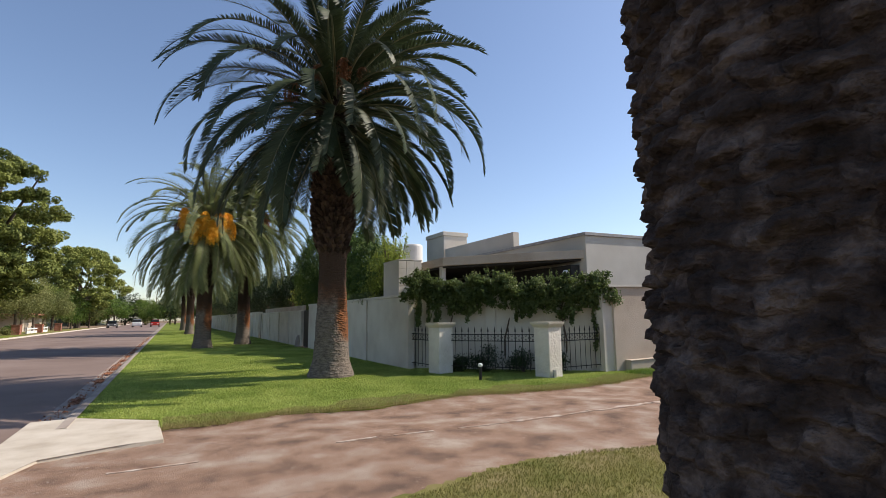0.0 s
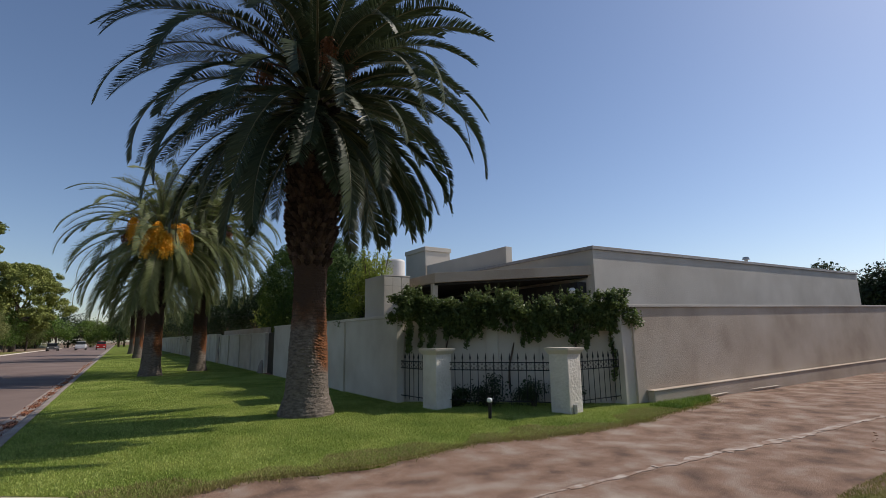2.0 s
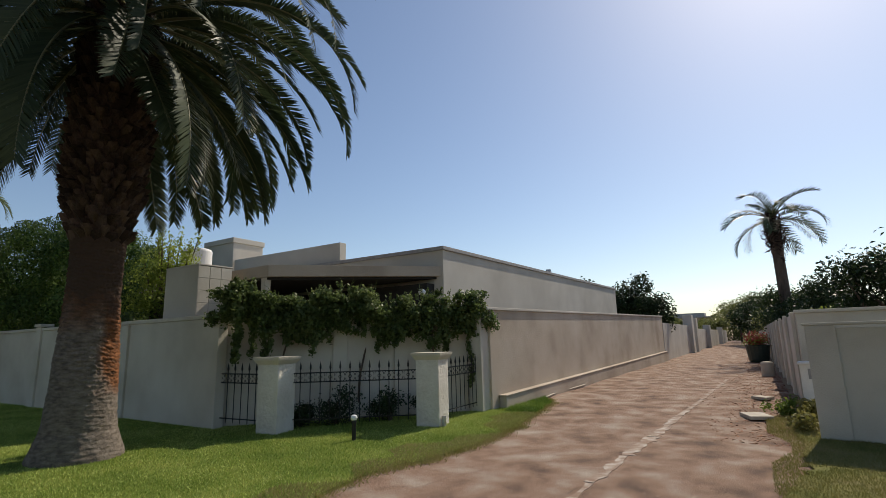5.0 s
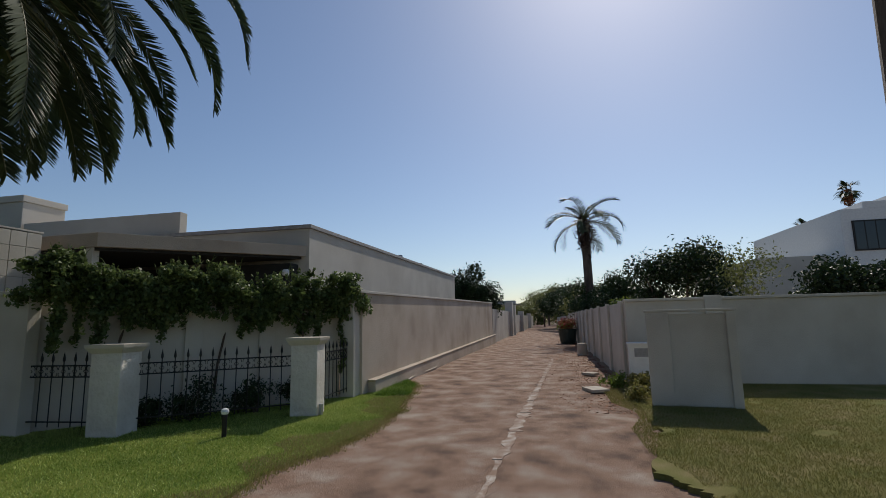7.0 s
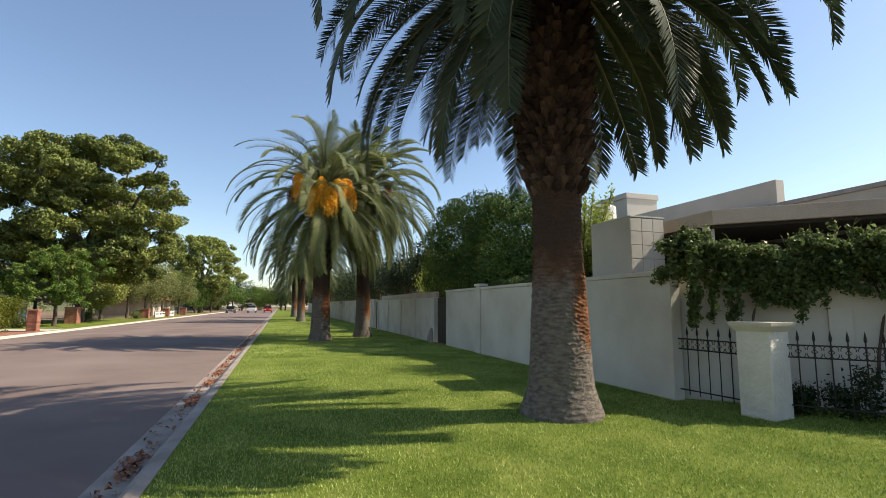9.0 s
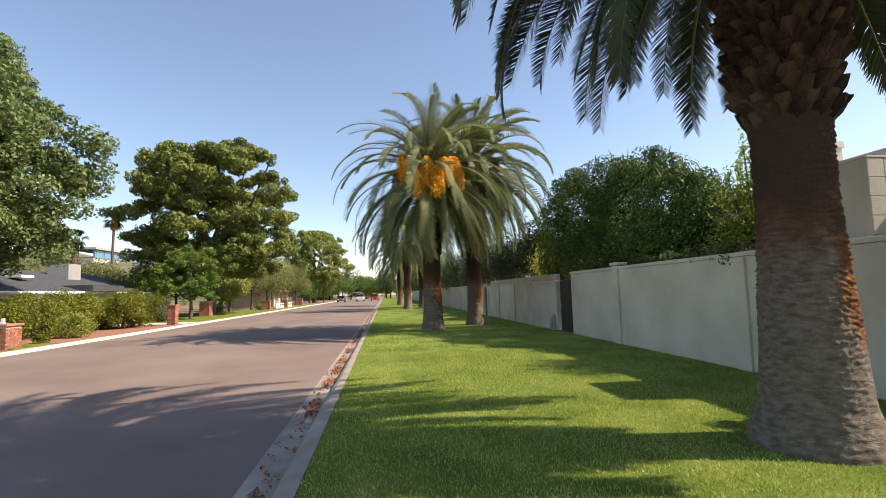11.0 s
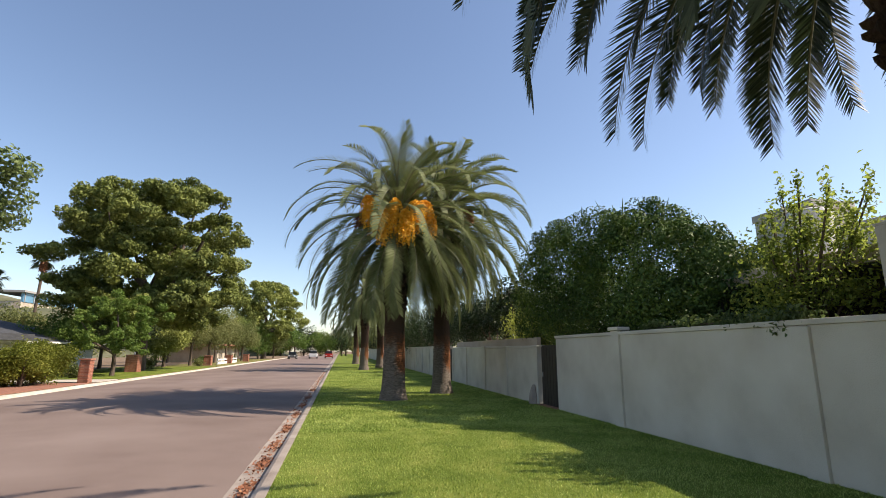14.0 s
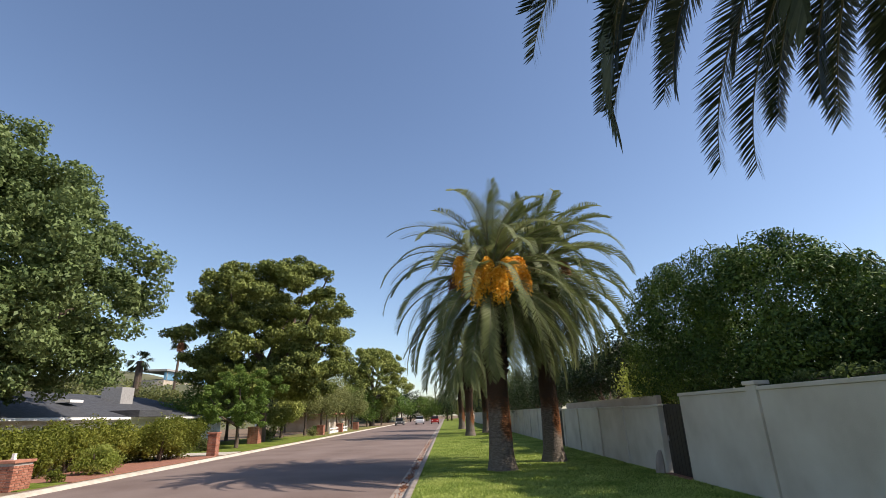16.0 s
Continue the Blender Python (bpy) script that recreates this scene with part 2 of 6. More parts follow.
def palm_trunk_mat():
    """Grey foot, rusty weathered band higher up that also paints the sunlit +x side, dark brown above, all broken by
    noise.
    """
    m = mat("palm_trunk_bark", [(0.3, (0.10, 0.082, 0.066)), (0.7, (0.24, 0.20, 0.165))], scale=9, rough=0.95, bump=0.7, bump_scale=60, fine=0.5, stretch=(1, 1, 2.5), spec=0.15)
    nt = m.node_tree
    n, l = nt.nodes, nt.links
    bsdf = n["Principled BSDF"]
    grey = [q for q in n if q.bl_idname == "ShaderNodeValToRGB"][0]
    tc = [q for q in n if q.bl_idname == "ShaderNodeTexCoord"][0]
    sep = n.new("ShaderNodeSeparateXYZ")
    l.new(tc.outputs["Object"], sep.inputs[0])
    ns = n.new("ShaderNodeTexNoise")
    ns.inputs["Scale"].default_value = 2.2
    ns.inputs["Detail"].default_value = 5
    l.new(tc.outputs["Object"], ns.inputs["Vector"])
    wob = n.new("ShaderNodeMath")
    wob.operation = "MULTIPLY_ADD"
    wob.inputs[1].default_value = 1.5
    l.new(ns.outputs["Fac"], wob.inputs[0])
    l.new(sep.outputs["Z"], wob.inputs[2])
    rust = n.new("ShaderNodeMixRGB")
    rust.blend_type = "MIX"
    rr = n.new("ShaderNodeValToRGB")
    rr.color_ramp.elements[0].color, rr.color_ramp.elements[0].position = (0.075, 0.042, 0.026, 1), 0.3
    rr.color_ramp.elements[1].color, rr.color_ramp.elements[1].position = (0.27, 0.105, 0.042, 1), 0.7
    l.new(grey.inputs[0].links[0].from_socket, rr.inputs[0])
    dk = n.new("ShaderNodeMixRGB")
    dk.blend_type = "MIX"
    dk.inputs[1].default_value = (0.075, 0.048, 0.034, 1)
    l.new(rr.outputs[0], dk.inputs[2])
    # above the band the bark turns dark brown
    up = n.new("ShaderNodeMapRange")
    up.inputs["From Min"].default_value, up.inputs["From Max"].default_value = 3.4, 2.7
    l.new(wob.outputs[0], up.inputs["Value"])
    l.new(up.outputs[0], dk.inputs[0])
    lo = n.new("ShaderNodeMapRange")
    lo.inputs["From Min"].default_value, lo.inputs["From Max"].default_value = 1.6, 2.0
    l.new(wob.outputs[0], lo.inputs["Value"])
    # rust only towards +x: sunny and shaded side put into the bark colour
    sunlit_flank = n.new("ShaderNodeMapRange")
    sunlit_flank.inputs["From Min"].default_value, sunlit_flank.inputs["From Max"].default_value = -0.02, 0.12
    bias = n.new("ShaderNodeMath")
    bias.operation = "MULTIPLY_ADD"
    bias.inputs[1].default_value = 0.35
    l.new(ns.outputs["Fac"], bias.inputs[0])
    l.new(sep.outputs["X"], bias.inputs[2])
    less = n.new("ShaderNodeMath")
    less.operation = "SUBTRACT"
    less.inputs[1].default_value = 0.15
    l.new(bias.outputs[0], less.inputs[0])
    l.new(less.outputs[0], sunlit_flank.inputs["Value"])
    high = n.new("ShaderNodeMapRange")
    high.inputs["From Min"].default_value, high.inputs["From Max"].default_value = 2.6, 3.2
    l.new(wob.outputs[0], high.inputs["Value"])
    either = n.new("ShaderNodeMath")
    either.operation = "MAXIMUM"
    l.new(sunlit_flank.outputs[0], either.inputs[0])
    l.new(high.outputs[0], either.inputs[1])
    both = n.new("ShaderNodeMath")
    both.operation = "MULTIPLY"
    l.new(lo.outputs[0], both.inputs[0])
    l.new(either.outputs[0], both.inputs[1])
    l.new(both.outputs[0], rust.inputs[0])
    l.new(grey.outputs[0], rust.inputs[1])
    l.new(dk.outputs[0], rust.inputs[2])
    l.new(rust.outputs[0], bsdf.inputs["Base Color"])
    return m


M_trunk = palm_trunk_mat()

# ---- mesh helpers ----


def mesh_np(name, verts, quads=None, tris=None, smooth=False):
    """A mesh from arrays of vertices and of four- or three-cornered faces."""
    me = bpy.data.meshes.new(name)
    verts = np.asarray(verts, dtype=np.float32)
    faces, side = (np.asarray(quads, dtype=np.int32), 4) if quads is not None else (np.asarray(tris, dtype=np.int32), 3)
    me.vertices.add(len(verts))
    me.vertices.foreach_set("co", verts.ravel())
    me.loops.add(faces.size)
    me.loops.foreach_set("vertex_index", faces.ravel())
    me.polygons.add(len(faces))
    me.polygons.foreach_set("loop_start", np.arange(0, faces.size, side, dtype=np.int32))
    me.polygons.foreach_set("loop_total", np.full(len(faces), side, dtype=np.int32))
    if smooth:
        me.polygons.foreach_set("use_smooth", np.ones(len(faces), dtype=bool))
    me.update(calc_edges=True)
    return me


def as_mesh(name, bm, smooth=False):
    me = bpy.data.meshes.new(name)
    bmesh.ops.recalc_face_normals(bm, faces=bm.faces)
    if smooth:
        for f in bm.faces:
            f.smooth = True
    bm.to_mesh(me)
    bm.free()
    return me


def part(name, bm, material, parent=None, label="", m=None, kind=""):
    """Links a bmesh or mesh as ONE object, under parent where one is given."""
    me = bm if isinstance(bm, bpy.types.Mesh) else as_mesh(name, bm)
    if not me.materials:
        me.materials.append(material)
    ob = new(name, me)
    if parent is not None:
        ob.parent = parent
    if m is not None:
        ob.matrix_basis = m
    return tagged(ob, label, kind=kind)


def thing(name, label, category, at=(0, 0, 0), rz=0.0, group="", kind=""):
    ob = new(name)
    ob.empty_display_size = 0.1
    ob.matrix_basis = pose(*at, 0, 0, rz)
    return tagged(ob, label, category, group, kind)


def box(x0, y0, z0, x1, y1, z1, bevel=0.0, bm=None, m=None):
    bm2 = bmesh.new()
    mm = Matrix.Translation(((x0 + x1) / 2, (y0 + y1) / 2, (z0 + z1) / 2)) @ Matrix.Diagonal((x1 - x0, y1 - y0, z1 - z0, 1))
    bmesh.ops.create_cube(bm2, size=1, matrix=mm)
    if bevel:
        bmesh.ops.bevel(bm2, geom=bm2.edges[:], offset=bevel, segments=2, affect="EDGES", profile=0.6)
    if m is not None:
        bmesh.ops.transform(bm2, matrix=m, verts=bm2.verts)
    if bm is None:
        return bm2
    tmp = bpy.data.meshes.new("tmp")
    bm2.to_mesh(tmp)
    bm2.free()
    bm.from_mesh(tmp)
    bpy.data.meshes.remove(tmp)
    return bm


def prism(points, z0, z1, bevel=0.0):
    """An upright prism over a ground outline."""
    bm = bmesh.new()
    lo = [bm.verts.new((x, y, z0)) for x, y in points]
    hi = [bm.verts.new((x, y, z1)) for x, y in points]
    bm.faces.new(lo[::-1])
    bm.faces.new(hi)
    k = len(points)
    for i in range(k):
        bm.faces.new((lo[i], lo[(i + 1) % k], hi[(i + 1) % k], hi[i]))
    if bevel:
        bmesh.ops.bevel(bm, geom=bm.edges[:], offset=bevel, segments=2, affect="EDGES", profile=0.6)
    return bm


def tube(points, radii, sides=8, cap=True):
    """A tapered tube through points; returns a bmesh."""
    bm = bmesh.new()
    pts = [Vector(p) for p in points]
    rings = []
    up = Vector((0.31, 0.17, 0.93))
    for i, p in enumerate(pts):
        t = (pts[min(i + 1, len(pts) - 1)] - pts[max(i - 1, 0)]).normalized()
        a = t.cross(up)
        if a.length < 0.05:
            a = t.cross(Vector((1, 0, 0)))
        a.normalize()
        b = t.cross(a)
        rings.append([bm.verts.new(p + (a * math.cos(q) + b * math.sin(q)) * radii[i]) for q in [2 * math.pi * k / sides for k in range(sides)]])
    for r0, r1 in zip(rings, rings[1:]):
        for k in range(sides):
            bm.faces.new((r0[k], r0[(k + 1) % sides], r1[(k + 1) % sides], r1[k]))
    if cap:
        bm.faces.new(rings[0][::-1])
        bm.faces.new(rings[-1])
    return bm


def join(*bms):
    out = bmesh.new()
    for b in bms:
        tmp = bpy.data.meshes.new("tmp")
        b.to_mesh(tmp)
        b.free()
        out.from_mesh(tmp)
        bpy.data.meshes.remove(tmp)
    return out


def lathe(profile, sides=24):
    """A body of revolution round z from (radius, height) pairs."""
    bm = bmesh.new()
    rings = [[bm.verts.new((r * math.cos(2 * math.pi * k / sides), r * math.sin(2 * math.pi * k / sides), z)) for k in range(sides)] for r, z in profile]
    for r0, r1 in zip(rings, rings[1:]):
        for k in range(sides):
            bm.faces.new((r0[k], r0[(k + 1) % sides], r1[(k + 1) % sides], r1[k]))
    bm.faces.new(rings[0][::-1])
    bm.faces.new(rings[-1])
    return bm


rng = np.random.default_rng(7)


def unit(v):
    return v / np.maximum(np.linalg.norm(v, axis=1, keepdims=True), 1e-9)


def leaves(points, normals, size, ratio=0.5, fold=0.25, jitter=0.8, vary=0.4):
    """Small folded diamond leaves at points, facing roughly along normals."""
    k = len(points)
    nrm = unit(normals + jitter * rng.normal(size=(k, 3)))
    ax = unit(np.cross(nrm, rng.normal(size=(k, 3))))
    sd = np.cross(nrm, ax)
    s = size * (1 + vary * rng.uniform(-1, 1, size=(k, 1)))
    base = points - ax * s * 0.5
    tip = points + ax * s * 0.5 - nrm * s * fold * 0.4
    lf = points + sd * s * ratio * 0.5 + nrm * s * fold * 0.5
    rt = points - sd * s * ratio * 0.5 + nrm * s * fold * 0.5
    v = np.stack([base, rt, tip, lf], axis=1).reshape(-1, 3)
    f = np.arange(4 * k).reshape(-1, 4)
    return v, f


def blob_points(blobs, count, shell=0.45, rough=0.22, up=0.0):
    """Points in the outer shell of ellipsoids (x, y, z, rx, ry, rz), with lumpy outlines."""
    blobs = np.asarray(blobs, dtype=float)
    area = (blobs[:, 3] * blobs[:, 4] * blobs[:, 5]) ** (2 / 3)
    pick = rng.choice(len(blobs), size=count, p=area / area.sum())
    b = blobs[pick]
    d = unit(rng.normal(size=(count, 3)))
    ph = b[:, :1] * 3.1 + b[:, 1:2] * 1.7
    lump = 1 + rough * (np.sin(d[:, :1] * 5 + ph) * np.sin(d[:, 1:2] * 6 + 2 * ph) + 0.6 * np.sin(d[:, 2:] * 9 + d[:, :1] * 7 + ph))
    r = (1 - shell * rng.uniform(0, 1, size=(count, 1)) ** 1.6) * lump
    p = b[:, :3] + d * r * b[:, 3:]
    nrm = unit(d / b[:, 3:])
    nrm[:, 2] += up
    return p, nrm


def foliage(name, blobs, count, size, material, parent, ratio=0.5, shell=0.45, rough=0.22, floor=None, label="", up=0.0, jitter=0.8):
    p, nrm = blob_points(blobs, count, shell, rough, up)
    if floor is not None:
        keep = p[:, 2] > floor
        p, nrm = p[keep], nrm[keep]
    v, f = leaves(p, nrm, size, ratio, jitter=jitter)
    return part(name, mesh_np(name, v, quads=f), material, parent, label)


def clumps(center, radii, count, size, seed, flat=0.75, low=-0.4):
    """Lumps of a crown: small ellipsoids over the surface of a large one."""
    r = random.Random(seed)
    out = []
    for _ in range(count):
        while True:
            d = Vector((r.gauss(0, 1), r.gauss(0, 1), r.gauss(0, 1))).normalized()
            if d.z > low:
                break
        q = r.uniform(0.45, 1.0)
        s = size * r.uniform(0.65, 1.25)
        out.append((center[0] + d.x * radii[0] * q, center[1] + d.y * radii[1] * q, center[2] + d.z * radii[2] * q, s, s, s * flat))
    return out


def broadleaf(name, label, category, at, height, blobs, count, size, material, trunk_r=0.2, fork=0.4, limbs=6, seed=1, ratio=0.5, shell=0.5, rough=0.22, lean=(0, 0), jitter=0.8):
    """A tree: tapered trunk, limbs to the crown's lumps, and a crown of many leaves."""
    r = random.Random(seed)
    t = thing(name, label, category, at)
    top = Vector((lean[0], lean[1], height * fork))
    part("trunk", tube([(0, 0, -0.2), (0.03, 0.02, height * fork * 0.4), top], [trunk_r * 1.35, trunk_r, trunk_r * 0.8], 10), M_bark, t)
    for b in r.sample(blobs, min(limbs, len(blobs))):
        end = Vector(b[:3])
        mid = top.lerp(end, 0.5) + Vector((r.uniform(-1, 1), r.uniform(-1, 1), -0.5)) * 0.12 * (end - top).length
        part("limb", tube([top - Vector((0, 0, 0.15)), mid, end], [trunk_r * 0.62, trunk_r * 0.4, trunk_r * 0.12], 7), M_bark, t)
    foliage("crown", blobs, count, size, material, t, ratio, shell, rough, jitter=jitter)
    return t


def padded(center, radii, pads, pad, subs, seed, flat=0.6, low=-0.5, inner=0.5, taper=0.0):
    """A crown of boughs: pads over an ellipsoid, each a heap of small lumps on its upper side."""
    r = random.Random(seed)
    out = []
    for k in range(pads):
        z = low + (1 - low) * (k + 0.5) / pads
        a = 2.4 * k + r.uniform(-0.5, 0.5)
        q = r.uniform(inner, 1.0)
        h = math.sqrt(max(0.0, 1 - z * z)) * (1 - taper * max(0.0, z))
        cx, cy, cz = center[0] + radii[0] * h * q * math.cos(a), center[1] + radii[1] * h * q * math.sin(a), center[2] + radii[2] * z * (0.75 + 0.25 * q) + r.uniform(-0.3, 0.3)
        p = pad * r.uniform(0.7, 1.25)
        for _ in range(subs):
            d = Vector((r.gauss(0, 1), r.gauss(0, 1), r.gauss(0.25, 0.9))).normalized()
            e = p * r.uniform(0.2, 0.4)
            g = r.uniform(0.55, 1.0)
            out.append((cx + d.x * p * g, cy + d.y * p * g, cz + d.z * p * flat * g, e, e, e * 0.75))
    return out


# ---- palms ----


def frond_mesh(name, length, e0, bend, seed, pairs=62, leaf=0.52, droop=0.35, power=1.35, fold=0.5, wide=0.0165):
    """A pinnate frond in the x-z plane: an arching midrib and two rows of drooping leaflets."""
    r = np.random.default_rng(seed)
    n = 26
    s = np.linspace(0, 1, n)
    ang = np.radians(e0 - bend * s ** power)
    step = length / (n - 1)
    x = np.concatenate([[0], np.cumsum(np.cos((ang[1:] + ang[:-1]) / 2) * step)])
    z = np.concatenate([[0], np.cumsum(np.sin((ang[1:] + ang[:-1]) / 2) * step)])
    sway = 0.06 * length * r.uniform(-1, 1) * s ** 2
    u = np.linspace(0.11, 0.997, pairs)
    V, F = [], []
    k = 0
    for side in (-1, 1):
        for ui in u:
            uu = min(0.999, max(0.1, ui + r.uniform(-0.006, 0.006)))
            p = np.array([np.interp(uu, s, x), np.interp(uu, s, sway), np.interp(uu, s, z)])
            a = np.interp(uu, s, ang)
            t = np.array([math.cos(a), 0, math.sin(a)])
            nv = np.array([-math.sin(a), 0, math.cos(a)])
            b = np.array([0, side, 0])
            prof = min(1, 0.4 + 2.6 * (uu - 0.1)) * (1 - 0.5 * max(0, (uu - 0.72) / 0.28) ** 1.6)
            ln = leaf * prof * r.uniform(0.88, 1.1)
            fwd = 0.72 + 0.45 * uu ** 3 + r.uniform(-0.14, 0.14)
            d = t * fwd + b * 0.9 + nv * (fold * r.uniform(0.5, 1.2))
            d /= np.linalg.norm(d)
            down = np.array([0, 0, -1.0])
            m = p + d * ln * 0.55 + down * ln * droop * 0.3
            e = p + d * ln * (0.95) + down * ln * droop * r.uniform(0.5, 1.2)
            w = t * wide + nv * 0.006 * side
            V += [p - w, p + w, m + w * 1.15, m - w * 1.15, e + w * 0.15, e - w * 0.15]
            F += [(k, k + 1, k + 2, k + 3), (k + 3, k + 2, k + 4, k + 5)]
            k += 6
    # midrib, thick at the foot
    R0 = k
    for i in range(n):
        w = 0.045 * (1 - s[i]) ** 1.3 + 0.006
        a = ang[i]
        nv = np.array([-math.sin(a), 0, math.cos(a)])
        c = np.array([x[i], sway[i], z[i]])
        V += [c + np.array([0, w, 0]), c + nv * w * 0.6, c - np.array([0, w, 0]), c - nv * w * 0.6]
        if i:
            for q in range(4):
                F.append((R0 + 4 * (i - 1) + q, R0 + 4 * (i - 1) + (q + 1) % 4, R0 + 4 * i + (q + 1) % 4, R0 + 4 * i + q))
    me = mesh_np(name, np.array(V), quads=np.array(F))
    me.materials.append(M_frond)
    me.materials.append(M_rachis)
    idx = np.zeros(len(F), dtype=np.int32)
    idx[len(u) * 4:] = 1
    me.polygons.foreach_set("material_index", idx)
    return me


# tier: (elevation at the foot, bend, length share, count share)
TIERS = [(80, 66, 0.84), (65, 86, 0.98), (47, 96, 1.03), (29, 98, 1.03), (11, 90, 0.98), (-8, 72, 0.90), (-24, 56, 0.81), (-38, 46, 0.72)]


TIERS_LOW = [(80, 62, 0.72), (64, 84, 0.88), (46, 98, 0.98), (28, 100, 1.0), (10, 90, 1.0), (-10, 70, 0.95), (-26, 56, 0.90), (-40, 46, 0.84)]


def frond_set(tag, length, leaf, pairs, material, seed, tiers=None, wide=0.0165):
    out = []
    for i, (e0, bend, share) in enumerate(tiers or TIERS):
        row = []
        for j in range(2):
            me = frond_mesh(tag, length * share * (0.95 + 0.1 * j), e0, bend * (0.9 + 0.25 * j), seed + 10 * i + j, pairs, leaf, droop=0.07 + 0.05 * (i > 4), fold=0.30, wide=wide)
            me.materials[0] = material
            row.append(me)
        out.append(row)
    return out


def scale_mesh(name, profile, width, height, out, rows, z0, z1, seed, tilt=0.5):
    """Overlapping leaf bases in a spiral round a trunk of that radius profile: blunt wedges."""
    r = np.random.default_rng(seed)
    zs = np.array([p[1] for p in profile])
    rs = np.array([p[0] for p in profile])
    V, F = [], []
    k = 0
    for i in range(rows):
        z = z0 + (z1 - z0) * i / rows
        rad = float(np.interp(z, zs, rs))
        per = max(6, int(2 * math.pi * rad / width))
        for j in range(per):
            a = 2 * math.pi * (j + 0.5 * (i % 2) + r.uniform(-0.12, 0.12)) / per
            zz = z + r.uniform(-0.35, 0.35) * (z1 - z0) / rows
            w = width * r.uniform(0.42, 0.60)
            h = height * r.uniform(0.7, 1.25)
            o = out * r.uniform(0.45, 1.35)
            er = np.array([math.cos(a), math.sin(a), 0])
            et = np.array([-math.sin(a), math.cos(a), 0])
            ez = np.array([0, 0, 1.0])
            c = er * (rad - 0.02) + ez * zz
            sk = r.uniform(-0.2, 0.2) * w
            V += [c - et * w - ez * h * 0.1, c + et * w - ez * h * 0.1, c - ez * h * 0.75,
                  c + er * o - et * w * 0.55 + ez * h * tilt + et * sk, c + er * o + et * w * 0.55 + ez * h * tilt + et * sk, c + er * (o * 0.8) + ez * (h * (tilt - 0.45)) + et * sk,
                  c - et * w * 0.8 + ez * h * 0.6, c + et * w * 0.8 + ez * h * 0.6]
            F += [(k + 3, k + 4, k + 5, k + 5), (k, k + 2, k + 5, k + 3), (k + 2, k + 1, k + 4, k + 5), (k, k + 3, k + 6, k + 6), (k + 1, k + 7, k + 4, k + 4), (k + 3, k + 4, k + 7, k + 6)]
            k += 8
    me = bpy.data.meshes.new(name)
    me.from_pydata([tuple(v) for v in V], [], [tuple(dict.fromkeys(f)) for f in F])
    me.update()
    return me


LATTICE = np.random.default_rng(4).uniform(0, 1, (128, 512))


def value_noise(x, y, period):
    """Smooth noise in 0..1 over a lattice that closes after a whole number of cells in x."""
    xi, yi = np.floor(x).astype(int), np.floor(y).astype(int)
    fx_, fy_ = x - xi, y - yi
    fx_, fy_ = fx_ * fx_ * (3 - 2 * fx_), fy_ * fy_ * (3 - 2 * fy_)
    x0, x1, y0, y1 = xi % period, (xi + 1) % period, yi % 128, (yi + 1) % 128
    lo = LATTICE[y0, x0] * (1 - fx_) + LATTICE[y0, x1] * fx_
    hi = LATTICE[y1, x0] * (1 - fx_) + LATTICE[y1, x1] * fx_
    return lo * (1 - fy_) + hi * fy_


def trunk_mesh(name, profile, z1, seed, ridge=0.012, pitch=0.07, segs=72, step=0.022, lump=0.02, torn=0.0):
    """A trunk with broken, torn bands of old leaf scars running round it."""
    zs = np.array([p[1] for p in profile])
    rs = np.array([p[0] for p in profile])
    rows = int((z1 + 0.15) / step)
    z = np.linspace(-0.15, z1, rows)
    a = np.linspace(0, 2 * math.pi, segs, endpoint=False)
    Z, A = np.meshgrid(z, a, indexing="ij")
    R = np.interp(Z, zs, rs)
    q = A / (2 * math.pi)
    ph = Z / pitch + seed * 3.7 + 0.8 * np.sin(A + seed) + 2.2 * value_noise(q * 7, Z * 2.0 + seed, 7) + 0.9 * value_noise(q * 23, Z * 7 + seed, 23) + 0.35 * value_noise(q * 110, Z * 26, 110)
    band = np.floor(ph)
    saw = ph - band
    # each band is a row of plates: proud at the lower edge, sloping in upwards, parted by splits
    u = q * 34 + band * 0.41 + 0.7 * value_noise(q * 60, ph * 1.3, 60)
    plate = np.floor(u).astype(int) % 34
    proud = LATTICE[band.astype(int) % 128, plate]
    split = np.clip(np.minimum(u % 1.0, 1 - u % 1.0) / 0.09, 0.15, 1)
    tooth = np.where(saw < 0.14, saw / 0.14, np.where(saw < 0.78, 1 - 0.5 * (saw - 0.14), (1 - saw) / 0.22 * 0.68))
    chip = np.clip((value_noise(q * 130, ph * 2.2, 130) - 0.5) * 2.2 + 0.5, 0, 1)
    flake = value_noise(q * 300, ph * 6.0, 300)
    low = np.clip((Z - 0.4) / 1.1, 0.3, 1.0) if torn else 1.0
    R = R + ridge * low * tooth * split * (0.55 + 0.6 * proud) * (0.6 + 0.6 * chip) + lump * (value_noise(q * 5, Z * 1.5, 5) - 0.5)
    R = R + torn * (0.7 * (chip - 0.5) + 0.5 * (flake - 0.5))
    V = np.stack([R * np.cos(A), R * np.sin(A), Z], axis=-1).reshape(-1, 3)
    i, j = np.meshgrid(np.arange(rows - 1), np.arange(segs), indexing="ij")
    f = np.stack([i * segs + j, i * segs + (j + 1) % segs, (i + 1) * segs + (j + 1) % segs, (i + 1) * segs + j], axis=-1).reshape(-1, 4)
    return mesh_np(name, V, quads=f, smooth=False)


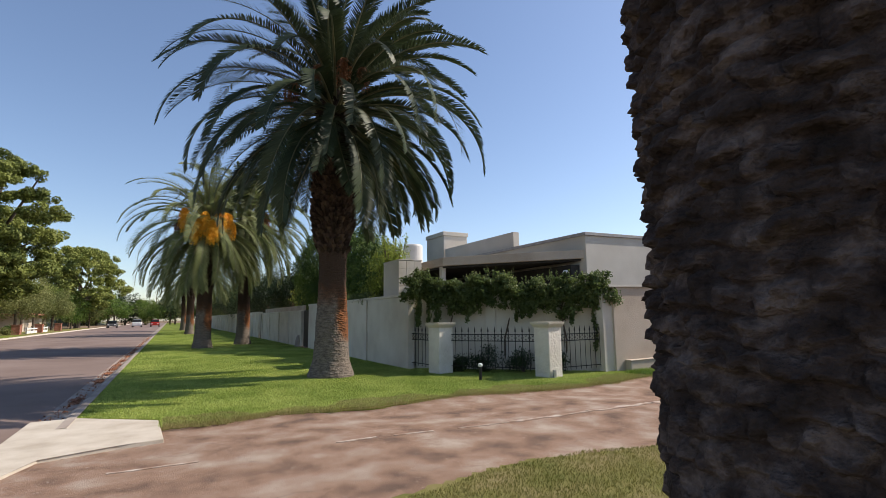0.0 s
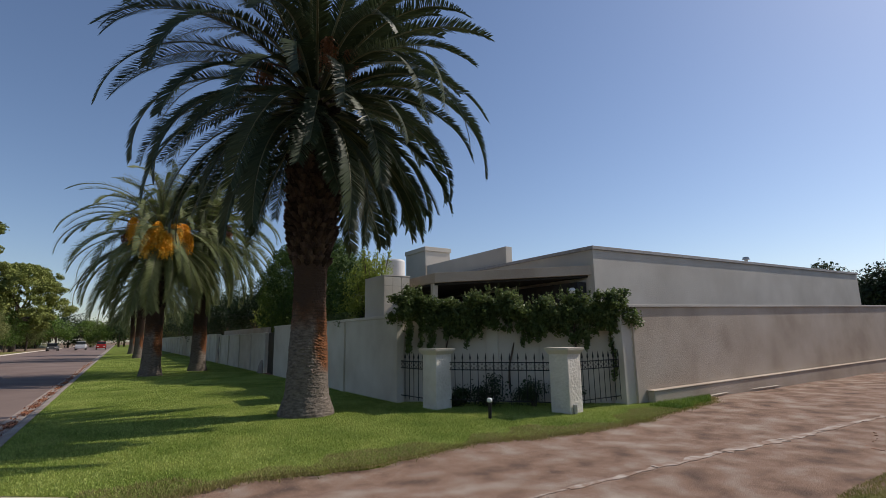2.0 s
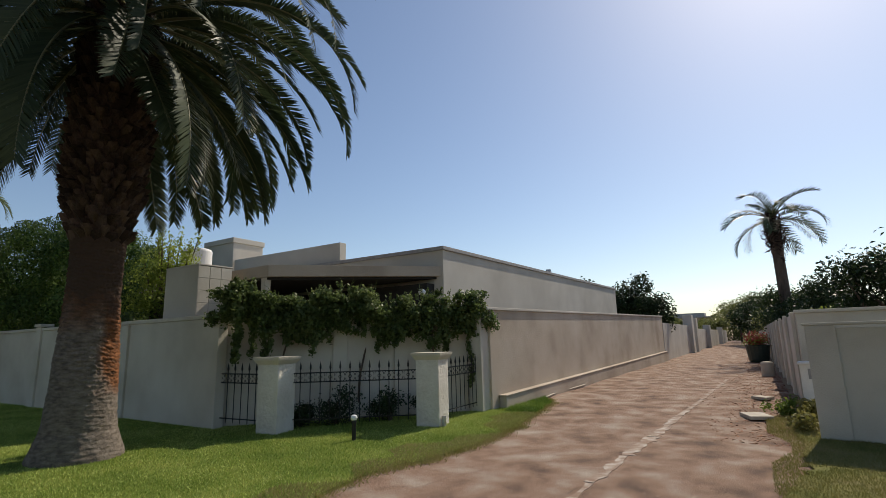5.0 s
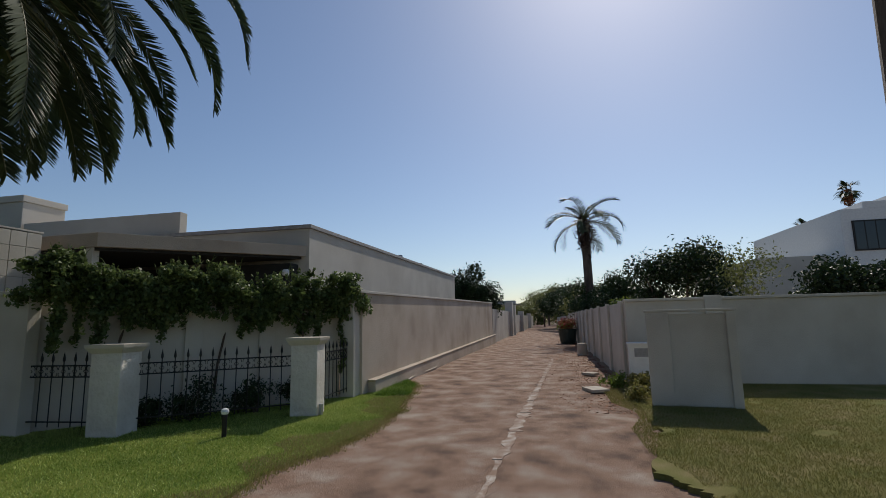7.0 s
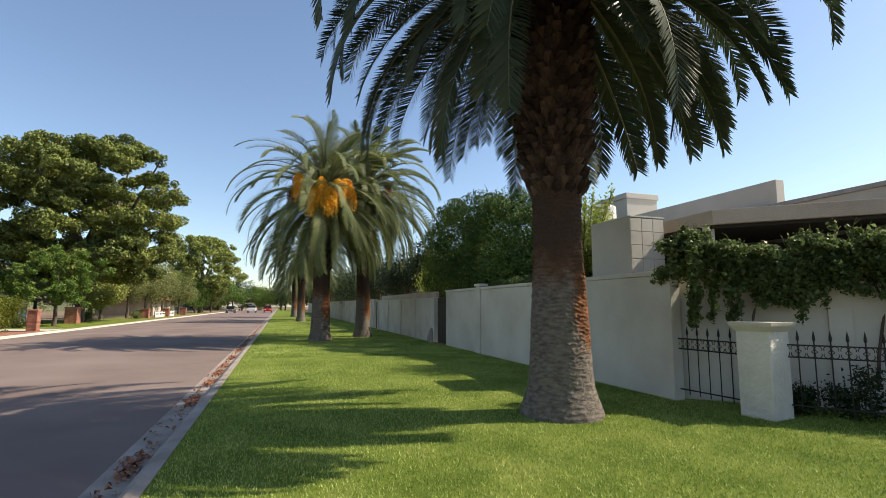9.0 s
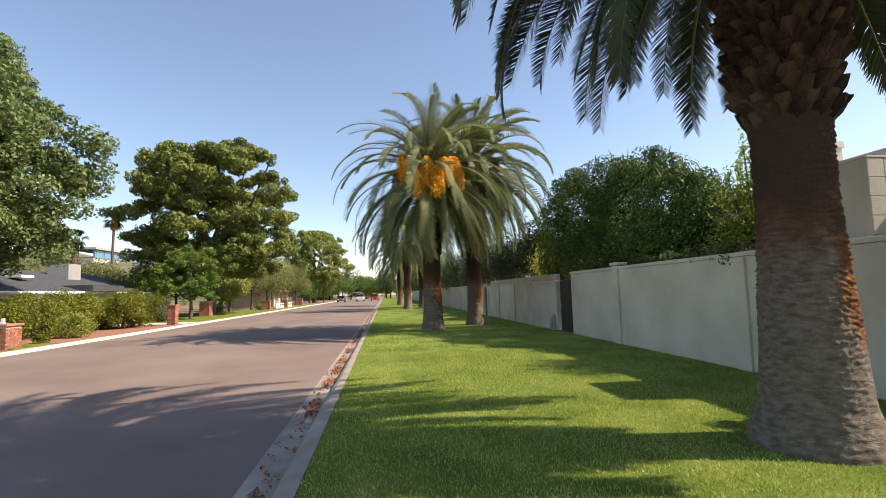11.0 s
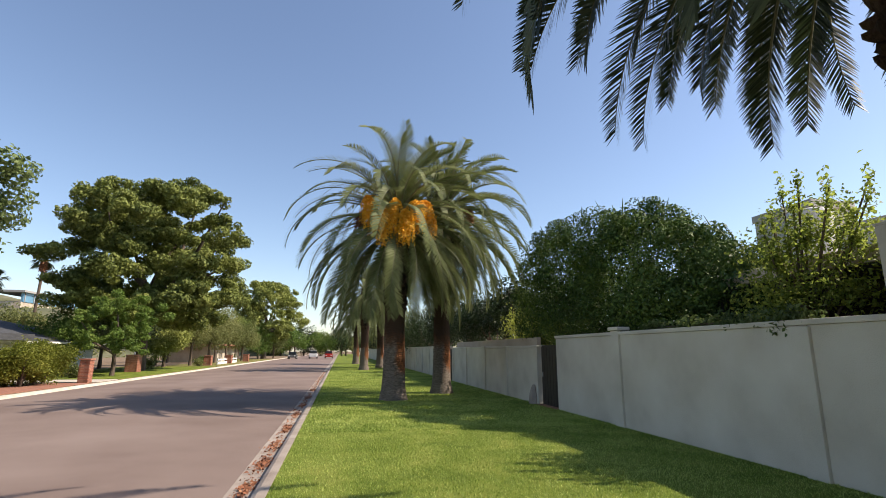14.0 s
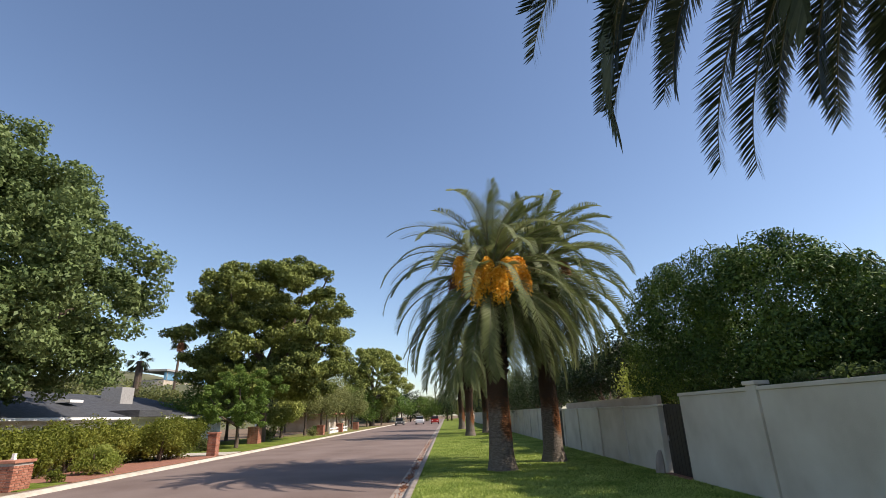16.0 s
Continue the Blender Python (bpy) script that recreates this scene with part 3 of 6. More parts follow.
def dates_mesh(name, seed, strands=52, reach=2.0, drop=1.05):
    """A date bunch: strands fall in a dense tassel from the end of an arching stalk."""
    r = np.random.default_rng(seed)
    q = np.linspace(0, 1, 15)
    stalk = [(reach * 0.8 * v, 0.03 * math.sin(5 * v), 0.5 * math.sin(2.1 * v) - 0.15 * v) for v in q]
    end = np.array(stalk[-1])
    pts = []
    for s in range(strands):
        a = r.uniform(0, 2 * math.pi)
        sp = r.uniform(0.03, 0.27)
        ln = drop * r.uniform(0.65, 1.05)
        for v in np.linspace(0.05, 1, 24):
            w = sp * math.sin(min(1.0, v * 1.6) * 1.5)
            pts.append(end + np.array([w * math.cos(a) + 0.16 * math.sin(v * 1.5), w * math.sin(a), 0.10 * math.sin(v * 3) - ln * v ** 1.25]) + 0.012 * r.normal(size=3))
    p = np.array(pts)
    v1, f1 = leaves(p, r.normal(size=p.shape), 0.066, 0.7, fold=0.6)
    # the flat yellow stalk
    v2 = np.array([c for x in stalk for c in ((x[0], x[1] - 0.045, x[2]), (x[0], x[1] + 0.045, x[2] + 0.02))])
    f2 = np.array([(2 * i, 2 * i + 1, 2 * i + 3, 2 * i + 2) for i in range(len(stalk) - 1)]) + len(v1)
    return mesh_np(name, np.vstack([v1, v2]), quads=np.vstack([f1, f2]))


def date_palm(at, profile, heart, crown, fronds, boots, counts, seed, label, dates=None, spin=0.0, trunk_top=None, group="date palms along the verge", trunk_mat=None, ridges=(0.030, 0.06, 150, 0.012, 0.02, 0.008)):
    """Trunk of scars, shaggy boots, and a heart from which the fronds arch out."""
    r = random.Random(seed)
    t = thing("date_palm", label, "palm tree", at, group=group)
    ztop = profile[-1][1]
    if trunk_mat:
        part("trunk", trunk_mesh("palm_trunk", profile, 3.6, seed, *ridges), trunk_mat, t)
        part("upper_trunk", lathe([p for p in profile if p[1] > 2.9], 40), trunk_mat, t)
    else:
        part("trunk", trunk_mesh("palm_trunk", profile, ztop, seed, *ridges), M_trunk, t)
    for (w, h, o, rows, z0, z1, mt) in boots:
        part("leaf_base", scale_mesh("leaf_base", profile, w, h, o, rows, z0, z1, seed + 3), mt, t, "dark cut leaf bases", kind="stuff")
    # fronds, tier by tier from the upright middle to the hanging skirt
    for i, (tier, count) in enumerate(zip(fronds, counts)):
        for j in range(count):
            az = 360 * (j + 0.5 * (i % 2) + r.uniform(-0.3, 0.3)) / max(1, count) + spin
            me = tier[r.randrange(2)]
            zf = heart - 0.16 * i + r.uniform(-0.1, 0.1)
            rad = 0.08 + 0.05 * i
            f = part("frond", me, M_frond, t)
            f.matrix_basis = pose(rad * math.cos(radians(az)), rad * math.sin(radians(az)), zf, r.uniform(-14, 14), r.uniform(-7, 7), az)
            f.scale = (r.uniform(0.9, 1.08),) * 3
    for d in dates or ():
        az, z, s, mt, sd = d
        part("fruit_spray", dates_mesh("fruit_spray", sd), mt, t, "orange date spray" if mt is M_dates else "old brown spray", m=pose(0.25 * math.cos(radians(az)), 0.25 * math.sin(radians(az)), z, 0, 0, az) @ Matrix.Scale(s, 4))
    return t

# ---- the large structure ----
tagged(part("ground", prism([(-700, -700), (700, -700), (700, 900), (-700, 900)], -1.0, -0.22), M_soil), "dry bare soil reaching the horizon", "ground", kind="structure")


def strip(name, x0, x1, y0, y1, z, material, label, category, step=1.0, lift=None):
    """A slab of ground with a gently uneven top."""
    nx, ny = max(2, int((x1 - x0) / step) + 1), max(2, int((y1 - y0) / step) + 1)
    gx, gy = np.linspace(x0, x1, nx), np.linspace(y0, y1, ny)
    X, Y = np.meshgrid(gx, gy, indexing="ij")
    Z = np.full_like(X, z) if lift is None else z + lift(X, Y)
    V = np.stack([X, Y, Z], -1).reshape(-1, 3)
    i, j = np.meshgrid(np.arange(nx - 1), np.arange(ny - 1), indexing="ij")
    q = np.stack([i * ny + j, (i + 1) * ny + j, (i + 1) * ny + j + 1, i * ny + j + 1], -1).reshape(-1, 4)
    return tagged(part(name, mesh_np(name, V, quads=q, smooth=True), material), label, category, kind="structure")


KX = -7.75          # lawn side of the near kerb
FX = -20.3          # far kerb
strip("road", FX - 0.1, -8.35, -60, 260, -0.13, M_asphalt, "sun-bleached brownish asphalt street", "road", 2.0, lambda x, y: 0.10 * (1 - ((x + 14.4) / 6.2) ** 2).clip(0, 1))


def kerb_bm(x, y0, y1, sign):
    """Rolled kerb with its gutter pan, run along y."""
    prof = [(0.0, -0.35), (0.0, 0.012), (-0.13, 0.008), (-0.20, -0.03), (-0.26, -0.115), (-0.62, -0.122), (-0.62, -0.35)]
    bm = bmesh.new()
    ys = np.arange(y0, y1 + 0.01, 3.0)
    rings = [[bm.verts.new((x + sign * px, y, pz)) for px, pz in prof] for y in ys]
    for r0, r1 in zip(rings, rings[1:]):
        for k in range(len(prof) - 1):
            bm.faces.new((r0[k], r0[k + 1], r1[k + 1], r1[k]))
    return bm


near_kerb = tagged(part("kerb_near", kerb_bm(KX, -5.0, 250, 1), M_gutter), "stained concrete rolled kerb and gutter", "kerb", kind="structure")
tagged(part("kerb_far", kerb_bm(FX, -60, 250, -1), M_concrete), "pale concrete rolled kerb", "kerb", kind="structure")
tagged(part("kerb_corner", kerb_bm(KX, -60, -8.6, 1), M_gutter), "stained concrete kerb before the alley", "kerb", kind="structure")
strip("verge_far", -420, FX + 0.02, -60, 260, 0.0, M_soil, "bare soil of the gardens across the street", "ground", 8.0)


def wavy(points, amp, seed, sub=8):
    r = random.Random(seed)
    out = []
    for a, b in zip(points, points[1:]):
        for k in range(sub):
            q = k / sub
            out.append((a[0] + (b[0] - a[0]) * q, a[1] + (b[1] - a[1]) * q + r.uniform(-amp, amp)))
    return out + [points[-1]]


FRONT = wavy([(-6.5, -5.62), (-5.7, -5.68), (-4.9, -5.45), (-3.3, -5.75), (-1.0, -5.5), (0.05, -5.8), (1.5, -5.92), (3.0, -5.85), (6.3, -5.25), (7.2, -4.75)], 0.06, 3)
lawn_outline = FRONT + [(7.2, -4.4), (4.6, -4.4), (0.3, -0.3), (0.3, 250), (KX, 250), (KX, -4.1), (-6.55, -5.02)]
tagged(part("lawn", prism(lawn_outline, -0.3, 0.0), M_turf), "mown green lawn between kerb and wall", "lawn", kind="structure")
tagged(part("apron", prism([(KX + 0.005, -4.12), (-6.56, -5.05), (-6.47, -6.53), (-7.0, -6.62), (-7.75, -6.9), (-7.98, -7.6), (-8.35, -8.3), (-8.35, -4.12)], -0.3, 0.004, 0.012), M_concrete), "pale worn concrete apron slab at the alley mouth", "pavement", kind="structure")


def alley_lift(x, y):
    return 0.012 * np.sin(x * 1.3 + y * 0.7) + 0.015 * np.sin(y * 2.1 + x * 0.3) - 0.03


strip("alley", -8.35, 130, -10.6, -4.0, -0.012, M_dirt, "rutted alley of red dirt over broken asphalt", "alley", 0.25, alley_lift)
near_outline = wavy([(-7.75, -10.3), (-4.6, -10.1), (-3.6, -9.9), (-2.7, -9.84), (-1.2, -10.2), (-0.5, -9.8), (1.5, -10.3), (4.1, -10.35), (7.5, -10.5)], 0.05, 5, 14)[::-1]
tagged(part("dry_lawn", prism(near_outline + [(-7.75, -60), (7.5, -60)], -0.3, 0.0), M_dryturf), "thin yellowish grass verge beside the alley", "lawn", kind="structure")
strip("yards", 7.45, 400, -300, -10.55, -0.02, M_soil, "bare ground of the yards beyond the wall", "ground", 12.0)
strip("house_plot", 0.25, 130, -4.2, 250, -0.03, M_soil, "bare ground inside the garden walls", "ground", 6.0)

# street wall, y from the corner to the gate
WZ = 2.22


def wall_run(name, x0, x1, y0, y1, z, label, material=None, cope=0.09):
    w = part(name, box(x0, y0, -0.25, x1, y1, z, 0.012), material or M_stucco)
    tagged(w, label, "wall", kind="structure")
    part("coping", box(x0 - 0.035, y0 - 0.02, z + 0.002, x1 + 0.035, y1 + 0.02, z + cope, 0.015), material or M_stucco, w)
    return w


def pilaster(parent, x, y, z, w=0.36, out=0.06, cap=0.1, material=None):
    part("pilaster", box(x - out, y - w / 2, -0.2, x + 0.02, y + w / 2, z, 0.015), material or M_stucco, parent)
    if cap:
        part("pilaster_cap", box(x - out - 0.04, y - w / 2 - 0.05, z + 0.002, x + 0.26, y + w / 2 + 0.05, z + cap, 0.02), material or M_stucco, parent)


w1 = wall_run("wall_street", 0.0, 0.22, -0.42, 12.2, WZ, "white stuccoed garden wall along the lawn")
for y in (3.35, 8.55):
    pilaster(w1, 0.0, y, WZ + (0.12 if y > 5 else -0.02), cap=0.09 if y > 5 else 0)
w2 = wall_run("wall_street_far", 0.0, 0.2, 13.75, 27.4, 1.93, "white stuccoed garden wall past the gate")
part("upper_band", box(0.205, 14.3, 1.7, 0.36, 27.2, 2.32, 0.01), M_tan, w2, "tan stucco band")
for y in (13.9, 17.2, 20.4, 24.0, 27.2):
    pilaster(w2, 0.0, y, 1.96, cap=0.07)
w3 = wall_run("wall_street_end", 0.0, 0.2, 28.7, 120, 2.05, "white stuccoed garden wall far along the street")
for k in range(18):
    pilaster(w3, 0.0, 29 + 3.4 * k, 2.08, cap=0.06)
for y0, y1, zz in ((12.2, 13.75, 2.02), (27.4, 28.7, 1.95)):
    d = tagged(part("door_1" if y0 < 20 else "door_2", box(0.12, y0 + 0.03, -0.02, 0.17, y1 - 0.03, zz, 0.006), M_door), "dark wooden garden gate set in the wall", "gate", kind="structure")
    for k in range(6):
        q = y0 + 0.08 + k * (y1 - y0 - 0.16) / 6
        part("plank", box(0.095, q, 0.03, 0.118, q + (y1 - y0 - 0.16) / 6 - 0.02, zz - 0.05, 0.004), M_door, d)
    part("door_handle", box(0.06, y1 - 0.2, 0.95, 0.093, y1 - 0.16, 1.1, 0.006), M_metal, d)
tagged(part("door_step", box(-0.12, 12.2, -0.1, 0.1, 13.75, 0.03, 0.01), M_redpave), "low brick threshold of the gate", "step", kind="structure")

# alley wall and its plinth; the alley runs a little askew
SK = -0.012


def skew(bm, rise=0.0):
    """Turns a wall to the alley's line; its top climbs with the ground behind it."""
    for v in bm.verts:
        if v.co.z > 0.1:
            v.co.z += rise * (v.co.x - 4.6)
    bmesh.ops.transform(bm, matrix=Matrix(((1, 0, 0, 0), (SK, 1, 0, -SK * 4.6), (0, 0, 1, 0), (0, 0, 0, 1))), verts=bm.verts)
    return bm


wa = tagged(part("wall_alley", skew(box(4.62, -4.42, -0.2, 30.0, -4.16, 2.36, 0.012), 0.0193), M_tan), "tan stuccoed wall along the alley", "wall", kind="structure")
part("coping", skew(box(4.45, -4.47, 2.362, 30.0, -4.12, 2.43, 0.015), 0.0193), M_house, wa, "pale coping")
part("plinth", skew(box(4.98, -4.62, -0.2, 30.0, -4.422, 0.27, 0.03), 0.011), M_tan, wa)
part("plinth_cap", skew(box(4.95, -4.64, 0.272, 30.0, -4.422, 0.30, 0.012), 0.011), M_tan, wa, "rendered ledge")
wb = tagged(part("wall_alley_far", skew(box(30.0, -4.45, -0.2, 44.0, -4.16, 2.45, 0.012)), M_house), "lower pale wall further down the alley", "wall", kind="structure")
for x, pz in ((44, 3.4), (47.5, 3.2), (62, 2.7), (84, 2.6)):
    part("pier", skew(box(x, -4.75, -0.2, x + 1.4, -4.0, pz, 0.03)), M_house, wb, "pale square pier")
    part("panel", skew(box(x + 1.4, -4.3, -0.2, x + (2.1 if x < 46 else 20), -4.1, 2.2, 0.01)), M_house, wb)
end = tagged(part("wall_end_pier", box(4.24, -4.36, -0.2, 4.61, -4.02, 2.3, 0.015), M_stucco), "white end pier of the alley wall", "pier", kind="structure")
for k in range(10):
    part("block", box(4.60, -4.372, 0.02 + 0.225 * k, 4.90, -4.05, 0.225 * (k + 1), 0.01), M_stucco, end)

# inner garden wall that the creeper hangs over
iw = tagged(part("wall_inner", prism([(0.38, 0.05), (4.55, -3.75), (4.40, -3.95), (0.23, -0.16)], -0.2, 2.25, 0.01), M_stucco), "white inner garden wall behind the railing", "wall", kind="structure")
for q in (0.2, 0.45, 0.7):
    cx, cy = 0.23 + 4.17 * q, -0.16 - 3.79 * q
    part("pilaster", box(-0.16, -0.05, -0.2, 0.16, 0.04, 2.1, 0.01, m=pose(cx, cy, 0, 0, 0, -43)), M_stucco, iw)

# right-hand walls
wr = tagged(part("wall_alley_right", box(7.2, -10.95, -0.2, 44, -10.72, 2.05, 0.012), M_stucco), "white stuccoed wall on the far side of the alley", "wall", kind="structure")
for k in range(12):
    part("pilaster", box(7.3 + 3.0 * k, -10.718, -0.15, 7.75 + 3.0 * k, -10.64, 2.09, 0.015), M_stucco, wr)
part("wall_panel", box(44, -11.0, -0.2, 110, -10.8, 1.9, 0.01), M_house, wr)
wy = tagged(part("wall_yard", box(6.95, -60, -0.2, 7.18, -10.72, 2.05, 0.012), M_stucco), "white stuccoed yard wall facing the lawn", "wall", kind="structure")
part("coping", box(6.9, -60, 2.052, 7.2, -10.7, 2.12, 0.012), M_stucco, wy)
for k in range(8):
    part("pilaster", box(6.88, -13.0 - 5.2 * k, -0.15, 6.948, -12.6 - 5.2 * k, 2.16, 0.015), M_stucco, wy)

# distance: hillside, far trees as one sheet of scrub each
def hill(name, cx, cy, rx, ry, h, seed):
    n = 40
    g = np.linspace(-1, 1, n)
    X, Y = np.meshgrid(g, g, indexing="ij")
    D = np.clip(1 - X ** 2 - Y ** 2, 0, 1)
    Z = h * D ** 1.2 * (1 + 0.25 * np.sin(X * 7 + seed) * np.cos(Y * 9)) - 0.6
    V = np.stack([cx + X * rx, cy + Y * ry, Z], -1).reshape(-1, 3)
    i, j = np.meshgrid(np.arange(n - 1), np.arange(n - 1), indexing="ij")
    q = np.stack([i * n + j, (i + 1) * n + j, (i + 1) * n + j + 1, i * n + j + 1], -1).reshape(-1, 4)
    return tagged(part(name, mesh_np(name, V, quads=q, smooth=True), M_hill), "scrubby hillside in the distance", "hill", kind="structure")


hill("backdrop_hill", -150, 200, 130, 90, 19, 1)

# ---- the corner house ----
house = thing("corner_house", "low flat-roofed pale stucco house behind the garden wall", "house")
HX, HY, HZ = 5.62, -2.5, 4.27


def climb(bm):
    """The parapet rises gently towards the back of the plot."""
    for v in bm.verts:
        if v.co.z > 3:
            v.co.z += 0.018 * (v.co.x - HX)
    return bm


part("wall", climb(box(HX, HY, -0.1, 27.0, 12.0, HZ - 0.02, 0.01)), M_house, house)
part("roof_edge", climb(join(box(HX - 0.06, HY - 0.06, HZ - 0.018, 27.06, HY + 0.2, HZ + 0.09, 0.01), box(HX - 0.06, HY + 0.205, HZ - 0.018, HX + 0.2, 7.0, HZ + 0.09, 0.01))), M_trimgrey, house, "grey metal roof edge")
part("parapet_fin", box(6.0, 1.95, HZ, 6.3, 7.84, 5.1, 0.01), M_house, house, "raised parapet wall")
chimney = part("chimney", box(5.95, 7.9, HZ, 7.4, 9.85, 5.84, 0.015), M_house, house)
part("chimney_cap", box(5.9, 7.85, 5.842, 7.45, 9.9, 6.06, 0.02), M_house, chimney)
def tilt_roof(bm):
    for v in bm.verts:
        v.co.z += 0.05 * (v.co.x - 1.4)
    return bm


porch_roof = part("porch_roof", tilt_roof(prism([(1.42, -0.12), (HX - 0.01, -2.42), (HX - 0.01, 7.04), (1.86, 7.04)], 3.27, 3.56, 0.012)), M_tan, house, "flat porch roof with a tan fascia")
# black back, beam, end panel and ceiling stand in for the porch's deep shade
part("porch_back", box(5.2, -2.2, -0.1, 5.58, 8, 3.26, 0.0), M_porch_shade, house, "recessed porch wall, blackened to stand for shade")
part("porch_ceiling_beam", box(1.5, 5.0, 2.9, 5.2, 5.2, 3.26, 0.01), M_porch_shade, house)
part("porch_shade_panel", box(1.6, 6.6, -0.1, 5.2, 6.8, 3.26, 0.0), M_porch_shade, house)
part("post", box(1.46, 0.02, 0.0, 1.62, 0.18, 3.266, 0.01), M_stucco, house, "white square porch post")
part("post", join(box(1.92, 6.84, 0.0, 2.06, 6.98, 3.285, 0.01), box(2.12, 6.84, 0.0, 2.18, 6.98, 3.285, 0.008)), M_stucco, house, "cream porch post")
part("porch_ceiling", tilt_roof(prism([(1.5, 0.0), (HX - 0.02, -2.28), (HX - 0.02, 6.9), (1.95, 6.9)], 3.20, 3.262)), M_porch_shade, house, "dark porch ceiling, blackened further for its shade")
part("roof_vent", join(box(9.5, -1.2, HZ, 11.4, 0.4, HZ + 0.36, 0.02), box(9.6, -1.1, HZ + 0.361, 11.3, 0.3, HZ + 0.42, 0.02)), M_metal, house, "low grey rooftop unit")
part("vent_pipe", join(tube([(17, -1.6, HZ), (17, -1.6, HZ + 0.62)], [0.07, 0.07], 10), tube([(17, -1.6, HZ + 0.6), (17, -1.6, HZ + 0.72)], [0.15, 0.12], 10)), M_metal, house, "galvanised vent pipe")
part("porch_light", lathe([(0.03, 0), (0.09, 0.02), (0.11, 0.10), (0.06, 0.17)], 12), M_whitepaint, house, m=pose(4.95, -2.2, 2.9))

block = thing("block_screen", "tall pale concrete block screen on the garden wall", "wall", kind="structure")
part("core", box(0.27, 0.9, 2.25, 1.12, 2.2, 3.42, 0.0), M_house, block)
for r in range(4):
    for c in range(3):
        part("block", box(0.262 + 0.29 * c, 0.865, 2.36 + 0.29 * r, 0.542 + 0.29 * c, 0.898, 2.64 + 0.29 * r, 0.006), M_stucco, block)
part("cap", box(0.25, 0.86, 3.522, 1.15, 2.25, 3.56, 0.01), M_house, block)
part("side_face", box(0.25, 0.87, 2.32, 0.268, 2.22, 3.52, 0.004), M_house, block)
tagged(part("roof_drum", lathe([(0.43, 0), (0.44, 0.02), (0.44, 1.12), (0.42, 1.18), (0.36, 1.21)], 32), M_drum, m=pose(3.0, 5.5, 3.62)), "white round drum on the porch roof", "drum")

# ---- gate pillars and railing ----


def gate_pillar(at, rz, label):
    p = thing("gate_pillar", label, "pillar", at, rz, group="gate pillars")
    bm = box(-0.25, -0.25, -0.1, 0.25, 0.25, 1.29, 0.018)
    part("shaft", bm, M_swirl, p)
    cap = bmesh.new()
    lo = [cap.verts.new((x * 0.255, y * 0.255, 1.27)) for x, y in ((-1, -1), (1, -1), (1, 1), (-1, 1))]
    mi = [cap.verts.new((x * 0.32, y * 0.32, 1.36)) for x, y in ((-1, -1), (1, -1), (1, 1), (-1, 1))]
    hi = [cap.verts.new((x * 0.33, y * 0.33, 1.415)) for x, y in ((-1, -1), (1, -1), (1, 1), (-1, 1))]
    for a, b in ((lo, mi), (mi, hi)):
        for k in range(4):
            cap.faces.new((a[k], a[(k + 1) % 4], b[(k + 1) % 4], b[k]))
    cap.faces.new(hi)
    cap.faces.new(lo[::-1])
    bmesh.ops.bevel(cap, geom=cap.edges[:], offset=0.008, segments=2, affect="EDGES")
    part("cap", cap, M_stucco, p, "flared pale cap")
    return p


gate_pillar((0.36, -1.86, 0), 9, "white stuccoed gate pillar with a flared cap")
gate_pillar((2.28, -4.25, 0), 9, "white stuccoed gate pillar beside the alley")
tagged(part("outlet_box", box(-0.04, -0.03, 0, 0.04, 0.03, 0.2, 0.008), M_metal, m=pose(2.2, -4.56, 0)), "small grey outlet box by the pillar", "outlet box")

picket_me = as_mesh("picket", join(tube([(0, 0, 0.12), (0, 0, 1.16)], [0.009, 0.009], 6), tube([(0, 0, 1.14), (0, 0, 1.165), (0, 0, 1.20), (0, 0, 1.30)], [0.009, 0.022, 0.02, 0.002], 6)))


def ring_bm(r, thick, arc=(0, 360), n=14):
    pts = [(r * math.cos(radians(a)), 0, r * math.sin(radians(a))) for a in np.linspace(arc[0], arc[1], n)]
    return tube(pts, [thick] * n, 5)


scroll_me = as_mesh("scroll", join(*[tube([(sx * (0.055 - 0.045 * math.cos(q) * (1 - 0.06 * q)), 0, sz * (0.045 + 0.04 * math.sin(q)) + 0.0) for q in np.linspace(-0.6, 4.6, 14)], [0.006] * 14, 5) for sx in (-1, 1) for sz in (-1, 1)]))


def railing(p0, p1, label):
    a, b = Vector(p0), Vector(p1)
    ln = (b - a).length
    f = thing("iron_railing", label, "railing", (a.x, a.y, 0), math.degrees(math.atan2(b.y - a.y, b.x - a.x)), group="iron railings at the corner")
    for z in (0.2, 0.90, 1.08):
        part("rail", box(0, -0.012, z - 0.01, ln, 0.012, z + 0.01, 0.003), M_iron, f)
    n = max(3, int(ln / 0.185))
    for k in range(n + 1):
        part("picket", picket_me, M_iron, f, m=pose(ln * k / n, 0, 0))
        if k < n:
            part("scroll", scroll_me, M_iron, f, m=pose(ln * (k + 0.5) / n, 0, 0.99))
    return f


railing((0.14, -0.40), (0.24, -1.62), "black wrought-iron railing with spear tips beside the wall")
railing((0.56, -2.02), (2.10, -4.02), "black wrought-iron railing with scrolls between the pillars")
railing((2.52, -4.22), (4.24, -4.2), "black wrought-iron railing next to the alley wall")

lamp = thing("path_light", "small black garden path light with a white globe", "garden lamp", (0.4, -3.85, 0))
part("stake", tube([(0, 0, -0.05), (0, 0, 0.30)], [0.035, 0.038], 12), M_iron, lamp)
part("collar", tube([(0, 0, 0.295), (0, 0, 0.33)], [0.048, 0.04], 12), M_iron, lamp)
